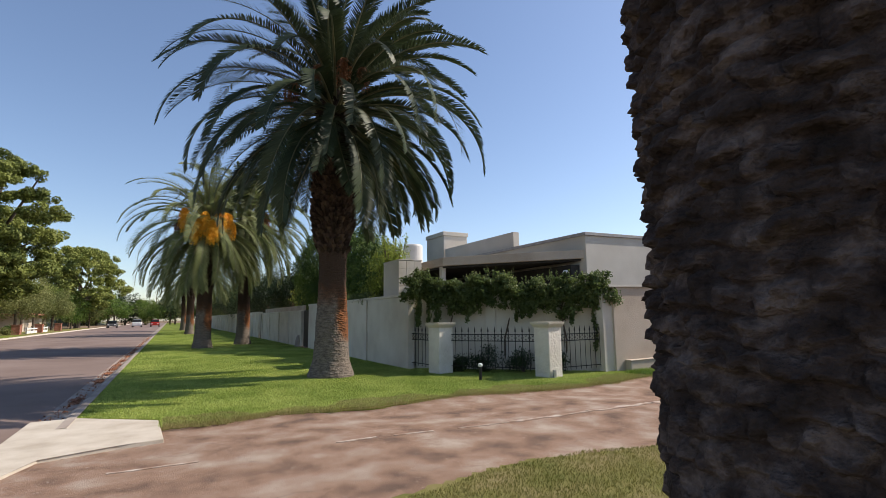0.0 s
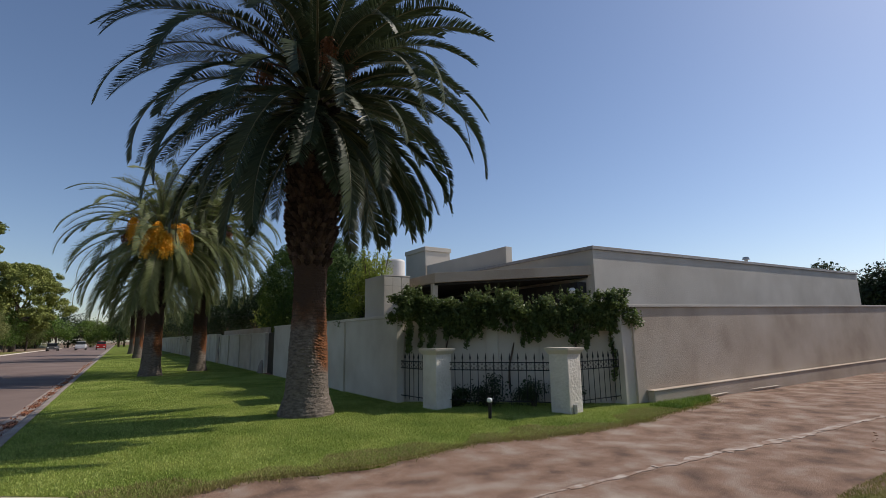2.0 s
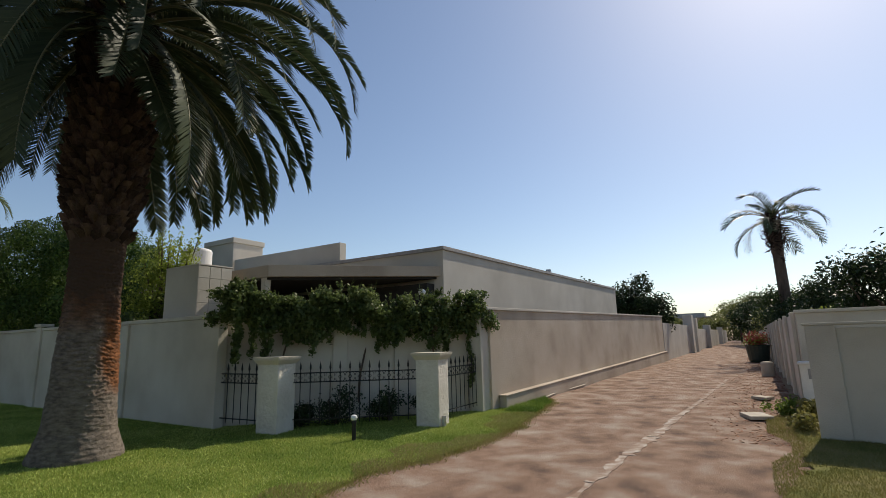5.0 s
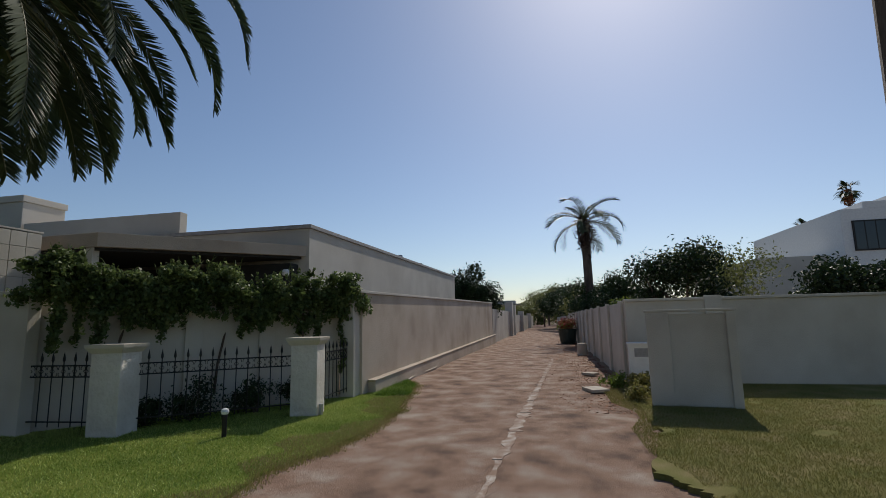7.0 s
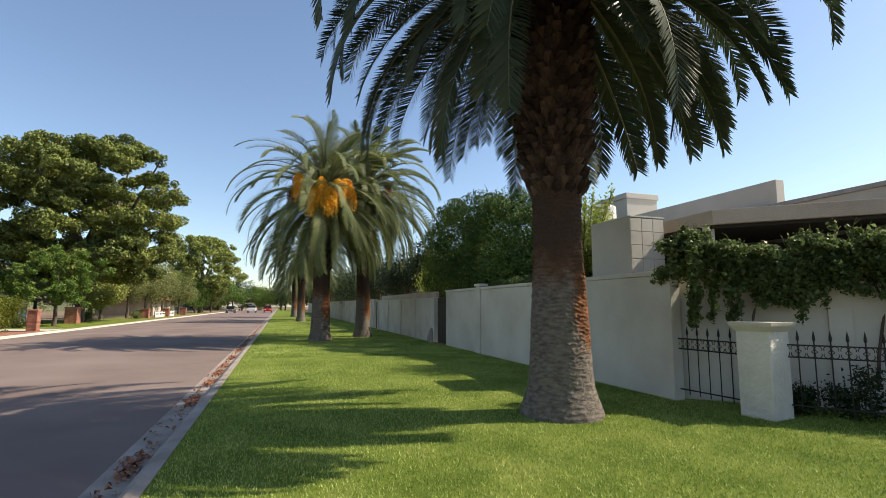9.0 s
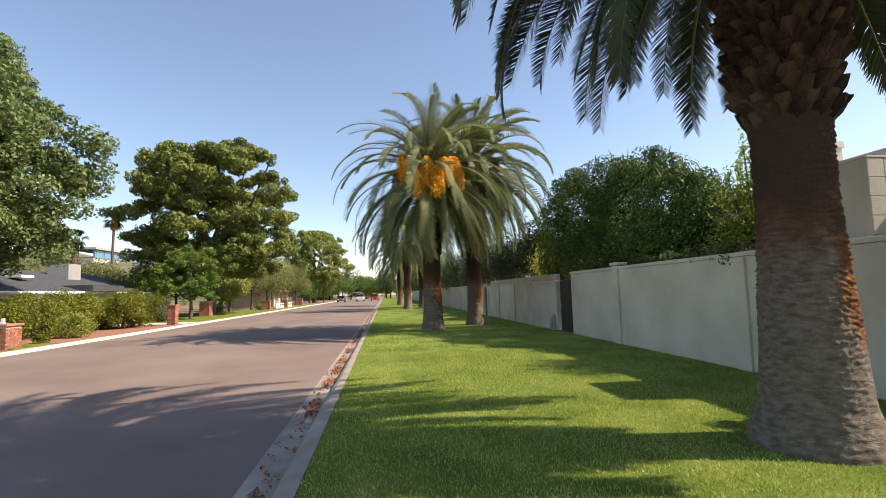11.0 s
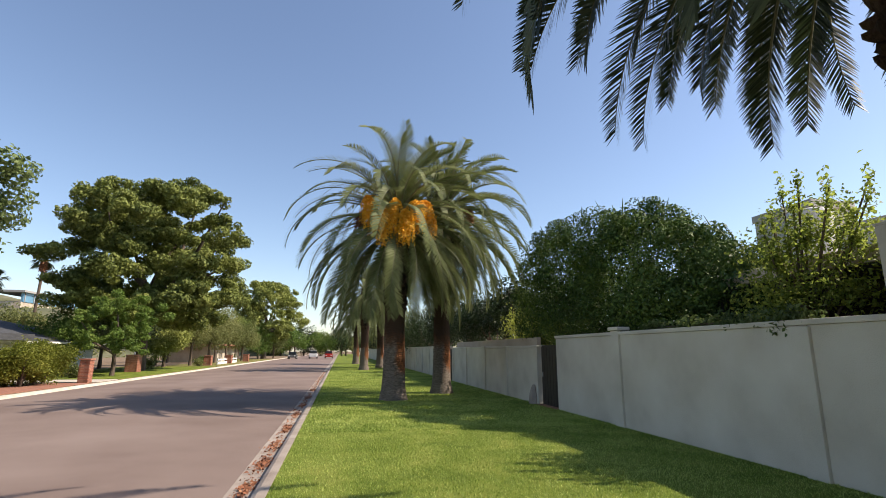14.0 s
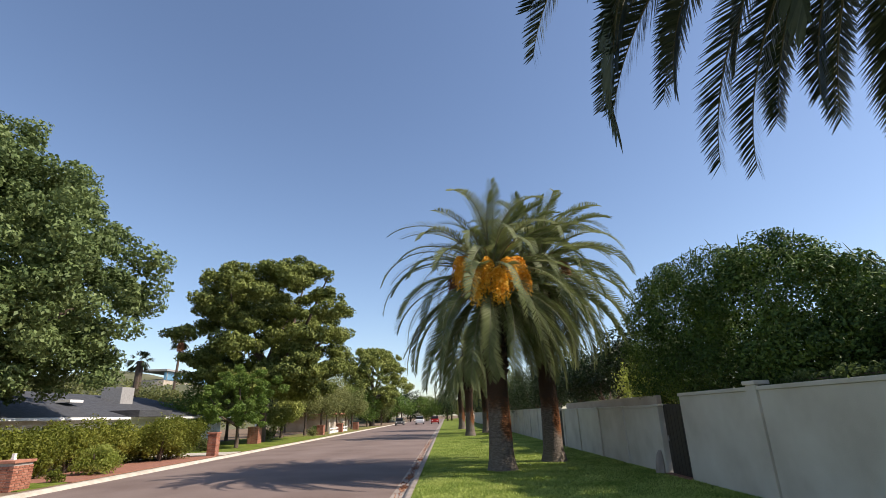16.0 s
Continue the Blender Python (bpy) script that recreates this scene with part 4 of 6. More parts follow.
part("globe", lathe([(0.02, 0.32), (0.05, 0.335), (0.062, 0.37), (0.05, 0.405), (0.02, 0.42)], 14), M_bulb, lamp)

# ---- creeper over the corner ----
vine = thing("creeper", "dense flowering creeper hanging over the inner wall", "climbing plant")
vb = []
vr = random.Random(11)
for k in range(420):
    q = vr.uniform(-0.02, 1.04)
    x, y = 0.15 + 4.35 * q, -0.45 - 3.65 * q
    hump = 0.14 * math.sin(q * 17 + 0.6) + 0.09 * math.sin(q * 41)
    top = 2.70 - 0.16 * q + hump
    low = 1.95 - 0.22 * q + 0.16 * math.sin(q * 13 + 1) + 0.12 * math.sin(q * 37)
    z = low + (top - low) * vr.uniform(0, 1) ** 0.75
    s = vr.uniform(0.07, 0.20)
    vb.append((x + vr.uniform(-0.32, 0.15), y + vr.uniform(-0.32, 0.1), z, s, s, s * 0.85))
for k in range(28):
    q0 = vr.choice((0.02, 0.05, 0.09, 0.14, 0.22, 0.33, 0.52, 0.56, 0.60, 0.64, 0.72, 0.85, 0.93, 0.97)) + vr.uniform(-0.02, 0.02)
    lo = 1.8 - vr.uniform(0.0, 0.5) - (0.3 if q0 < 0.12 else 0.7 if q0 > 0.9 else 0)
    x, y = 0.03 + 4.35 * q0, -0.64 - 3.65 * q0
    z = 2.2
    while z > lo:
        x, y = x + vr.uniform(-0.05, 0.05), y + vr.uniform(-0.05, 0.05)
        vb.append((x, y, z, 0.075, 0.075, 0.1))
        z -= 0.12
for k in range(14):
    vb.append((4.2 + vr.uniform(-0.35, 0.55), -4.15 + vr.uniform(-0.2, 0.15), vr.uniform(2.4, 2.8), 0.14, 0.14, 0.13))
for k in range(60):
    q = vr.uniform(0, 1.04)
    vb.append((0.1 + 4.35 * q, -0.5 - 3.65 * q, 2.72 - 0.16 * q + 0.14 * math.sin(q * 17 + 0.6) + vr.uniform(0.02, 0.2), 0.035, 0.035, 0.12))
foliage("leafage", vb, 56000, 0.075, M_vine, vine, 0.62, 0.85, 0.35, jitter=1.0)
for k in range(3):
    q = 0.15 + 0.33 * k
    x, y = 0.4 + 4.1 * q, -0.5 - 3.6 * q
    part("stem", tube([(x + 0.1, y + 0.15, 0), (x, y, 0.9), (x + vr.uniform(-0.3, 0.3), y - 0.02, 1.7), (x + vr.uniform(-0.4, 0.4), y, 2.5)], [0.03, 0.025, 0.02, 0.012], 6), M_bark, vine)
for k in range(22):
    q = vr.uniform(0, 1)
    x, y, z = 0.1 + 4.3 * q, -0.5 - 3.65 * q, 2.75 - 0.2 * q
    dx, dy, dz = vr.uniform(-0.25, 0.25), vr.uniform(-0.3, 0.2), vr.uniform(0.15, 0.45)
    part("sprig", tube([(x, y, z), (x + dx * 0.6, y + dy * 0.6, z + dz * 0.8), (x + dx, y + dy, z + dz)], [0.008, 0.006, 0.003], 5), M_vine, vine)


def shrub(at, r, h, count, size, material, label, seed, name="shrub", lumps=16):
    t = thing(name, label, "shrub", at)
    bl = clumps((0, 0, h * 0.5), (r * 0.72, r * 0.72, h * 0.42), lumps, r * 0.42, seed, 0.85, -0.9)
    for k in range(3):
        a = 2.1 * k + seed
        part("stem", tube([(0, 0, -0.05), (0.3 * r * math.cos(a), 0.3 * r * math.sin(a), h * 0.6)], [0.03 * h, 0.012 * h], 6), M_bark, t)
    foliage("leafage", bl, count, size, material, t, 0.5, 0.6, 0.25, floor=0.0)
    return t


for at, r, h, sd in (((1.5, -2.35, 0), 0.55, 0.8, 2), ((0.95, -1.9, 0), 0.4, 0.5, 3), ((2.3, -3.15, 0), 0.55, 0.7, 4), ((3.1, -3.6, 0), 0.45, 0.6, 5)):
    shrub(at, r, h, 1400, 0.06, M_darktree, "low dark shrub behind the railing", sd)

# ---- palms of the verge ----
P1 = [(0.64, -0.15), (0.62, 0.05), (0.57, 0.2), (0.50, 0.42), (0.45, 1.0), (0.405, 1.7), (0.36, 2.5), (0.355, 3.1), (0.37, 3.45), (0.42, 3.75), (0.49, 4.2), (0.55, 5.2), (0.52, 6.2), (0.50, 7.0), (0.40, 7.7), (0.22, 8.3)]
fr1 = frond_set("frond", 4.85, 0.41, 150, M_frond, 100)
date_palm((-2.52, -0.78, 0), P1, 8.25, 4.6, fr1, [(0.19, 0.19, 0.15, 30, 3.45, 6.2, M_boot), (0.2, 0.26, 0.16, 12, 6.0, 8.0, M_boot)], [11, 15, 18, 20, 20, 20, 18, 13], 21, "tall date palm with a rust-stained trunk and shaggy boots",
          [(200, 7.9, 0.7, M_olddates, 61), (235, 8.2, 0.7, M_olddates, 62), (262, 8.3, 0.8, M_olddates, 63), (285, 8.3, 0.7, M_olddates, 64)], spin=12)
# these palms take the frond copy coloured as if sunlit
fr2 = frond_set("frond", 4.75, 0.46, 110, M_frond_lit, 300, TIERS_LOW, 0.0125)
P2 = [(0.60, -0.15), (0.52, 0.08), (0.46, 0.4), (0.40, 1.2), (0.37, 2.2), (0.36, 3.2), (0.40, 4.0), (0.46, 5.0), (0.46, 6.5), (0.36, 7.2), (0.2, 7.8)]
date_palm((-4.85, 16.3, 0), P2, 7.55, 4.5, fr2, [(0.22, 0.2, 0.12, 24, 3.4, 7.4, M_boot)], [10, 14, 16, 16, 16, 17, 19, 19], 33, "date palm hung with bright orange date bunches",
          [(232, 7.2, 1.1, M_dates, 71), (243, 6.8, 1.2, M_dates, 72), (254, 6.5, 1.3, M_dates, 73), (263, 6.9, 1.25, M_dates, 74), (272, 6.45, 1.3, M_dates, 75), (283, 6.9, 1.2, M_dates, 76), (293, 7.0, 1.15, M_dates, 78), (302, 6.7, 1.05, M_dates, 79), (215, 6.8, 0.9, M_olddates, 77)], spin=5)
P3 = [(0.56, -0.15), (0.50, 0.08), (0.42, 0.4), (0.37, 1.2), (0.34, 2.2), (0.34, 3.4), (0.40, 4.5), (0.46, 6.0), (0.46, 7.4), (0.34, 8.2), (0.2, 8.7)]
date_palm((-2.45, 18.9, 0), P3, 8.55, 4.5, fr2, [(0.22, 0.2, 0.12, 24, 4.0, 8.3, M_boot)], [10, 13, 15, 15, 16, 17, 18, 18], 47, "date palm with a reddish trunk beside the wall",
          [(230, 7.9, 0.9, M_olddates, 81), (300, 7.9, 0.9, M_olddates, 82)], spin=31)
date_palm((-4.6, 46, 0), P3, 8.2, 4.5, fr2, [(0.24, 0.2, 0.12, 16, 4.0, 8.0, M_boot)], [6, 8, 10, 11, 12, 12, 11, 10], 52, "date palm further along the verge", spin=50)
date_palm((-4.7, 68, 0), P2, 7.6, 4.5, fr2, [(0.24, 0.2, 0.12, 16, 3.6, 7.4, M_boot)], [6, 8, 10, 11, 12, 12, 11, 10], 53, "date palm far along the verge", spin=20)
date_palm((-2.6, 52, 0), P3, 8.0, 4.5, fr2, [(0.24, 0.2, 0.12, 16, 3.6, 7.4, M_boot)], [5, 8, 9, 10, 11, 11, 10, 9], 54, "date palm far along the wall", spin=70)
PN = [(0.82, -0.15), (0.74, 0.05), (0.62, 0.3), (0.56, 0.7), (0.54, 1.2), (0.545, 2.0), (0.57, 3.0), (0.60, 4.0), (0.62, 5.0), (0.60, 6.5), (0.46, 7.6), (0.2, 8.3)]
date_palm((-5.02, -13.95, 0), PN, 8.2, 4.6, fr1, [(0.2, 0.16, 0.1, 28, 3.6, 8.0, M_boot)], [8, 11, 12, 13, 11, 5, 0, 0], 65, "date palm with dark scarred bark beside the alley", spin=40, trunk_mat=M_boot_near, ridges=(0.036, 0.062, 460, 0.006, 0.02, 0.013))

# ---- behind the street wall ----
hb = [(1.6, 15.2, 4.35, 1.7, 2.0, 2.4), (1.9, 12.8, 4.45, 1.9, 2.2, 2.4), (2.2, 10.4, 4.15, 1.8, 2.2, 2.2), (2.1, 8.4, 3.4, 1.6, 1.4, 1.8), (2.1, 7.0, 3.1, 1.1, 0.9, 1.4), (1.1, 15.3, 2.9, 1.2, 1.8, 1.1), (1.2, 12.4, 3.0, 1.3, 2.4, 1.2), (1.5, 9.0, 2.9, 1.3, 1.8, 1.0)]
hr = random.Random(8)
for bx, by, bz, rx, ry, rz in hb[:5]:
    for _ in range(26):
        d = Vector((hr.gauss(0, 1), hr.gauss(0, 1), hr.gauss(0.2, 0.9))).normalized()
        e = hr.uniform(0.22, 0.5)
        hb.append((bx + d.x * rx * 0.92, by + d.y * ry * 0.92, bz + d.z * rz * 0.92, e, e, e))
hedge = thing("hedge_tree", "dense dark green clipped tree over the wall", "tree")
for x, y in ((2.6, 10.6), (2.5, 8.2), (2.8, 12.8)):
    part("trunk", tube([(x, y, -0.1), (x + 0.05, y, 1.5), (x, y, 3.4)], [0.14, 0.11, 0.05], 8), M_bark, hedge)
foliage("crown", hb, 120000, 0.098, M_hedge, hedge, 0.5, 0.3, 0.08, jitter=0.6)
for k in range(46):
    bx, by, bz, rx, ry, rz = hb[hr.randrange(5)]
    a, q = hr.uniform(0, 6.28), hr.uniform(0, 0.8)
    x, y, z = bx + rx * q * math.cos(a), by + ry * q * math.sin(a), bz + rz * math.sqrt(1 - q * q)
    part("shoot", tube([(x, y, z - 0.2), (x + 0.04, y, z + 0.1), (x + hr.uniform(-0.12, 0.12), y + hr.uniform(-0.12, 0.12), z + hr.uniform(0.15, 0.4))], [0.012, 0.02, 0.004], 5), M_hedge, hedge)
bb = [(1.25, 4.1, 3.85, 0.75, 0.95, 0.75), (1.3, 3.3, 3.65, 0.5, 0.55, 0.7), (1.2, 4.75, 3.5, 0.6, 0.6, 0.7), (0.85, 4.3, 2.8, 0.65, 1.1, 0.5), (0.5, 4.3, 2.42, 0.4, 0.8, 0.24), (1.4, 3.6, 2.8, 0.6, 0.7, 0.5)]
for k in range(13):
    bb.append((1.25 + 0.4 * math.sin(k * 2.3), 2.95 + 0.17 * k, 4.25 + 0.3 * math.sin(k * 1.7) + 0.25 * math.sin(k * 0.27), 0.1, 0.1, 0.42))
bush = thing("garden_tree", "airy light green tree behind the wall", "tree")
for k, b in enumerate(bb):
    part("branch", tube([(1.7, 4.8, 0), (1.65, 4.8, 1.6), b[:3]], [0.06, 0.045, 0.012], 7), M_bark, bush)
foliage("crown", bb, 6800, 0.085, M_young, bush, 0.5, 0.95, 0.3)
ub = [(0.25, 6.0, 2.38, 0.25, 0.7, 0.16), (0.2, 4.7, 2.36, 0.3, 0.8, 0.2), (0.15, 3.6, 2.3, 0.25, 0.5, 0.25), (0.22, 7.2, 2.4, 0.2, 0.5, 0.14)]
creeper2 = thing("wall_creeper", "creeper trailing along the top of the garden wall", "climbing plant")
foliage("leafage", ub, 2600, 0.09, M_vine, creeper2, 0.5, 0.9, 0.4)
part("stem", tube([(0.5, 3.2, 2.0), (0.24, 4.0, 2.36), (0.2, 5.5, 2.36), (0.2, 7.4, 2.36)], [0.02, 0.018, 0.014, 0.006], 6), M_bark, creeper2)
sideshrub = thing("yellow_green_shrub", "bright yellow-green shrub behind the far wall", "shrub")
foliage("leafage", [(1.2, 17.0, 2.6, 0.9, 1.3, 0.9), (1.2, 18.6, 3.0, 0.8, 1.0, 0.9), (1.4, 15.8, 2.4, 0.7, 0.9, 0.7)], 3200, 0.12, M_young, sideshrub, 0.5, 0.8, 0.3)
part("stem", tube([(1.3, 17.2, 0), (1.2, 17.2, 2.5)], [0.06, 0.03], 7), M_bark, sideshrub)
for k, (x, y, h, r) in enumerate(((3.2, 23, 6.5, 2.4), (3.0, 28, 6.0, 2.4), (2.8, 33.5, 6.5, 2.6), (2.5, 40, 6.2, 2.6), (2.5, 48, 6.5, 3), (3, 58, 7, 3.5), (3, 70, 7, 4), (3, 86, 7.5, 4.5))):
    bl = clumps((0, 0, h * 0.62), (r * 0.75, r * 0.95, h * 0.32), 16, r * 0.45, 200 + k, 0.9, -0.8)
    broadleaf("garden_tree", "dark green garden tree behind the wall", "tree", (x, y, 0), h, bl, 9000, 0.17, M_darktree, 0.14, 0.35, 5, 90 + k)
tagged(part("garden_stone", lathe([(0.16, 0), (0.15, 0.35), (0.10, 0.55), (0.05, 0.66)], 7), M_gutter, m=pose(-0.16, 13.95, 0, 0, 6, 20)), "grey weathered upright stone leaning by the gate", "stone")

# ---- right of the alley ----
slab = thing("screen_wall", "white stuccoed screen wall slab on the grass", "wall", (3.6, -11.36, 0), -9)
part("panel", box(0.0, -0.76, -0.1, 0.24, 0.76, 1.70, 0.015), M_stucco, slab)
for y0, y1 in ((-0.76, -0.60), (0.36, 0.76)):
    part("pier", box(-0.05, y0, -0.1, -0.002, y1, 1.74, 0.012), M_stucco, slab)
part("coping", box(-0.06, -0.79, 1.745, 0.28, 0.79, 1.79, 0.012), M_stucco, slab)
ub2 = thing("utility_box", "small white metal utility cabinet beside the screen wall", "utility box", (6.1, -10.95, 0), -6)
part("body", box(-0.02, -0.35, 0.0, 0.4, 0.35, 1.0, 0.015), M_whitepaint, ub2)
part("hood", box(-0.08, -0.38, 1.002, 0.42, 0.38, 1.05, 0.012), M_whitepaint, ub2)
part("louvre", box(-0.03, -0.22, 0.72, -0.022, 0.22, 0.92, 0.0), M_trimgrey, ub2)
shrub((5.2, -10.75, 0), 0.45, 0.5, 900, 0.09, M_drygrass, "tuft of dry weeds by the screen wall", 8, "weeds", 8)
shrub((4.4, -10.5, 0), 0.35, 0.3, 600, 0.08, M_drygrass, "tuft of dry weeds in the alley", 9, "weeds", 8)
shrub((6.2, -10.2, 0), 0.35, 0.28, 500, 0.08, M_bright, "tuft of green weeds in the alley", 10, "weeds", 8)
for at, s, rz in (((5.7, -9.75, 0), 0.42, 20), ((9.0, -9.9, 0), 0.3, 50)):
    tagged(part("paving_slab", box(-s * 0.7, -s * 0.5, -0.02, s * 0.7, s * 0.5, 0.05, 0.008), M_concrete, m=pose(*at, 0, 0, rz)), "pale loose paving slab lying in the alley", "paving slab")
tagged(part("concrete_bollard", lathe([(0.22, 0), (0.22, 0.5), (0.2, 0.56), (0.1, 0.58)], 16), M_concrete, m=pose(17.0, -10.2, -0.05)), "squat concrete post beside the alley", "bollard")
pot = thing("large_planter", "large dark planter with red flowers in the alley", "planter", (28, -10.0, -0.05))
part("tub", lathe([(0.45, 0), (0.52, 0.15), (0.62, 0.95), (0.66, 1.0), (0.58, 1.0)], 18), M_bin, pot)
foliage("flowers", [(0, 0, 1.3, 0.62, 0.62, 0.45)], 900, 0.12, M_flower, pot, 0.6, 0.9, 0.3)
foliage("leafage", [(0, 0, 1.22, 0.65, 0.65, 0.42)], 900, 0.12, M_bright, pot, 0.5, 0.9, 0.3)

tag_tr = [((15.5, -14.2, 0), 5.2, 2.6, M_darktree, 0.15), ((20.5, -16.5, 0), 6.0, 3.2, M_olive, 0.16), ((24.5, -13.2, 0), 4.6, 2.2, M_darktree, 0.15), ((32, -12.8, 0), 5.0, 2.6, M_darktree, 0.18), ((40, -13.5, 0), 5.2, 3.0, M_olive, 0.2), ((50, -13.2, 0), 6.0, 3.5, M_darktree, 0.24), ((64, -12.5, 0), 7.0, 4.0, M_darktree, 0.28), ((80, -11, 0), 8.0, 4.5, M_olive, 0.32), ((12.5, -19, 0), 4.2, 2.0, M_darktree, 0.15), ((28.0, -12.6, 0), 4.2, 2.0, M_darktree, 0.17), ((36, -12.4, 0), 4.8, 2.3, M_darktree, 0.18), ((45, -12.6, 0), 5.2, 2.6, M_olive, 0.22), ((57, -12.4, 0), 6.2, 3.2, M_darktree, 0.25), ((72, -11.6, 0), 7.0, 3.8, M_darktree, 0.3), ((98, -8, 0), 7.5, 4.5, M_darktree, 0.36)]
for k, (at, h, r, mt, sz) in enumerate(tag_tr):
    h *= 0.88
    bl = clumps((0, 0, h * 0.62), (r * 0.85, r * 0.85, h * 0.33), 16, r * 0.36, 300 + k, 0.75, -0.6)
    broadleaf("yard_tree", "dark bushy tree behind the alley wall" if mt is M_darktree else "olive-green feathery tree behind the alley wall", "tree", at, h, bl, 8000, sz, mt, 0.13, 0.35, 6, 120 + k, shell=0.7, rough=0.3)
for k, (x, y) in enumerate(((121, -13), (124, -7), (122, -1), (126, 5), (118, -18))):
    shrub((x, y, -0.1), 4.6, 4.8, 1800, 0.5, M_olive, "broad green bush closing the end of the alley", 170 + k)
shrub((17.5, -11.9, 0), 1.2, 2.7, 3200, 0.13, M_bright, "bright lime shrub topping the alley wall", 14)
for k, (at, h, r) in enumerate((((33.8, -2.7, 0), 6.4, 2.9), ((38, 2, 0), 6.4, 2.6))):
    bl = clumps((0, 0, h * 0.55), (r * 0.7, r * 0.7, h * 0.38), 18, r * 0.36, 340 + k, 1.2, -0.9)
    broadleaf("cypress_tree", "dark dense upright tree behind the alley wall", "tree", at, h, bl, 20000, 0.2, M_darktree, 0.15, 0.3, 5, 140 + k)
for k, (at, h, r) in enumerate((((104, -3, 0), 4.5, 3), ((112, -9, 0), 9, 5), ((120, -14, 0), 8, 5), ((95, 2, 0), 4.2, 3), ((72, 0, 0), 4, 2.5), ((58, -1, 0), 3.6, 2.2), ((128, -6, 0), 9, 6), ((90, -14, 0), 8, 4.5))):
    bl = clumps((0, 0, h * 0.6), (r * 0.85, r * 0.85, h * 0.36), 14, r * 0.4, 350 + k, 0.8, -0.8)
    broadleaf("far_tree", "distant green tree closing the alley", "tree", at, h, bl, 3500, 0.4, M_olive, 0.2, 0.35, 5, 150 + k)


def fan_palm(at, height, crown, seed, label, skirt=True, r0=0.22, fan=1.0, count=26, bend=0.0):
    """A tall bare trunk with a small round head of drooping fans and a dead skirt."""
    r = random.Random(seed)
    t = thing("fan_palm", label, "palm tree", at)
    part("trunk", tube([(0, 0, -0.1), (bend * 0.3, 0, height * 0.4), (bend, 0, height)], [r0 * 1.4, r0, r0 * 0.8], 10), M_bark, t)
    vs, fs = [], []
    V, F = [], []
    k = 0
    for i in range(count):
        az, el = r.uniform(0, 2 * math.pi), r.uniform(-0.75, 1.35)
        ln = crown * r.uniform(0.85, 1.1)
        h = Vector((math.cos(az) * math.cos(el), math.sin(az) * math.cos(el), math.sin(el)))
        side = h.cross(Vector((0, 0, 1))).normalized()
        st = Vector((bend, 0, height)) + h * ln * 0.15
        for j in range(15):
            q = (j - 7) / 7
            d = (h + side * q * 0.85 * fan + Vector((0, 0, -0.25 * abs(q)))).normalized()
            a = st + h * ln * 0.25
            e = a + d * ln * 0.72 * (1 - 0.25 * abs(q)) + Vector((0, 0, -0.30 * ln))
            m = a.lerp(e, 0.55) + Vector((0, 0, 0.10 * ln))
            w = d.cross(Vector((0.1, 0.2, 1))).normalized() * 0.03 * ln
            V += [a, m - w, e, m + w]
            F.append((k, k + 1, k + 2, k + 3))
            k += 4
        w = side * 0.02
        V += [Vector((bend, 0, height)) - w, Vector((bend, 0, height)) + w, st + h * ln * 0.25 + w, st + h * ln * 0.25 - w]
        F.append((k, k + 1, k + 2, k + 3))
        k += 4
    part("crown", mesh_np("crown", np.array([tuple(v) for v in V]), quads=np.array(F)), M_frond, t)
    if skirt:
        p = np.array([(bend + (0.2 + 0.28 * q) * crown * 0.5 * math.cos(a), (0.2 + 0.28 * q) * crown * 0.5 * math.sin(a), height - q * crown * 1.0) for q in np.linspace(0, 1, 16) for a in np.linspace(0, 6.28, 22)])
        p += rng.normal(size=p.shape) * 0.05 * crown
        v, f = leaves(p, rng.normal(size=p.shape) * [1, 1, 0.1], 0.3 * crown, 0.22)
        part("skirt", mesh_np("skirt", v, quads=f), M_olddates, t, "hanging skirt of dead fronds")
    return t


fr5 = frond_set("frond", 3.4, 0.78, 60, M_frond, 700)
qp = thing("queen_palm", "slender palm with a ragged crown beside the alley", "palm tree", (31.3, -11.9, 0))
part("trunk", tube([(0, 0, -0.1), (-0.1, 0.05, 4), (0.1, 0.1, 8.8)], [0.36, 0.32, 0.30], 10), M_bark, qp)
qr = random.Random(4)
for j in range(15):
    tier = 1 + (j * 3) % 5
    part("frond", fr5[tier][j % 2], M_frond, qp, m=pose(0.1, 0.1, 8.8, qr.uniform(-20, 20), 0, 20 + 25 * j))
foliage("skirt", [(0.1, 0.1, 7.9, 0.55, 0.55, 1.7)], 900, 0.5, M_boot, qp, 0.16, 0.7, 0.3, jitter=0.4)
fan_palm((-0.72, -12.72, 0), 14.5, 1.9, 7, "tall fan palm on the dry verge", r0=0.28)
fan_palm((63.6, -47.0, 0), 17.0, 1.8, 5, "tall fan palm beyond the white house")
fan_palm((65.8, -42.5, 0), 12.6, 1.9, 6, "fan palm beyond the white house")
fan_palm((72, -50, 0), 14, 1.9, 16, "fan palm beyond the white house")

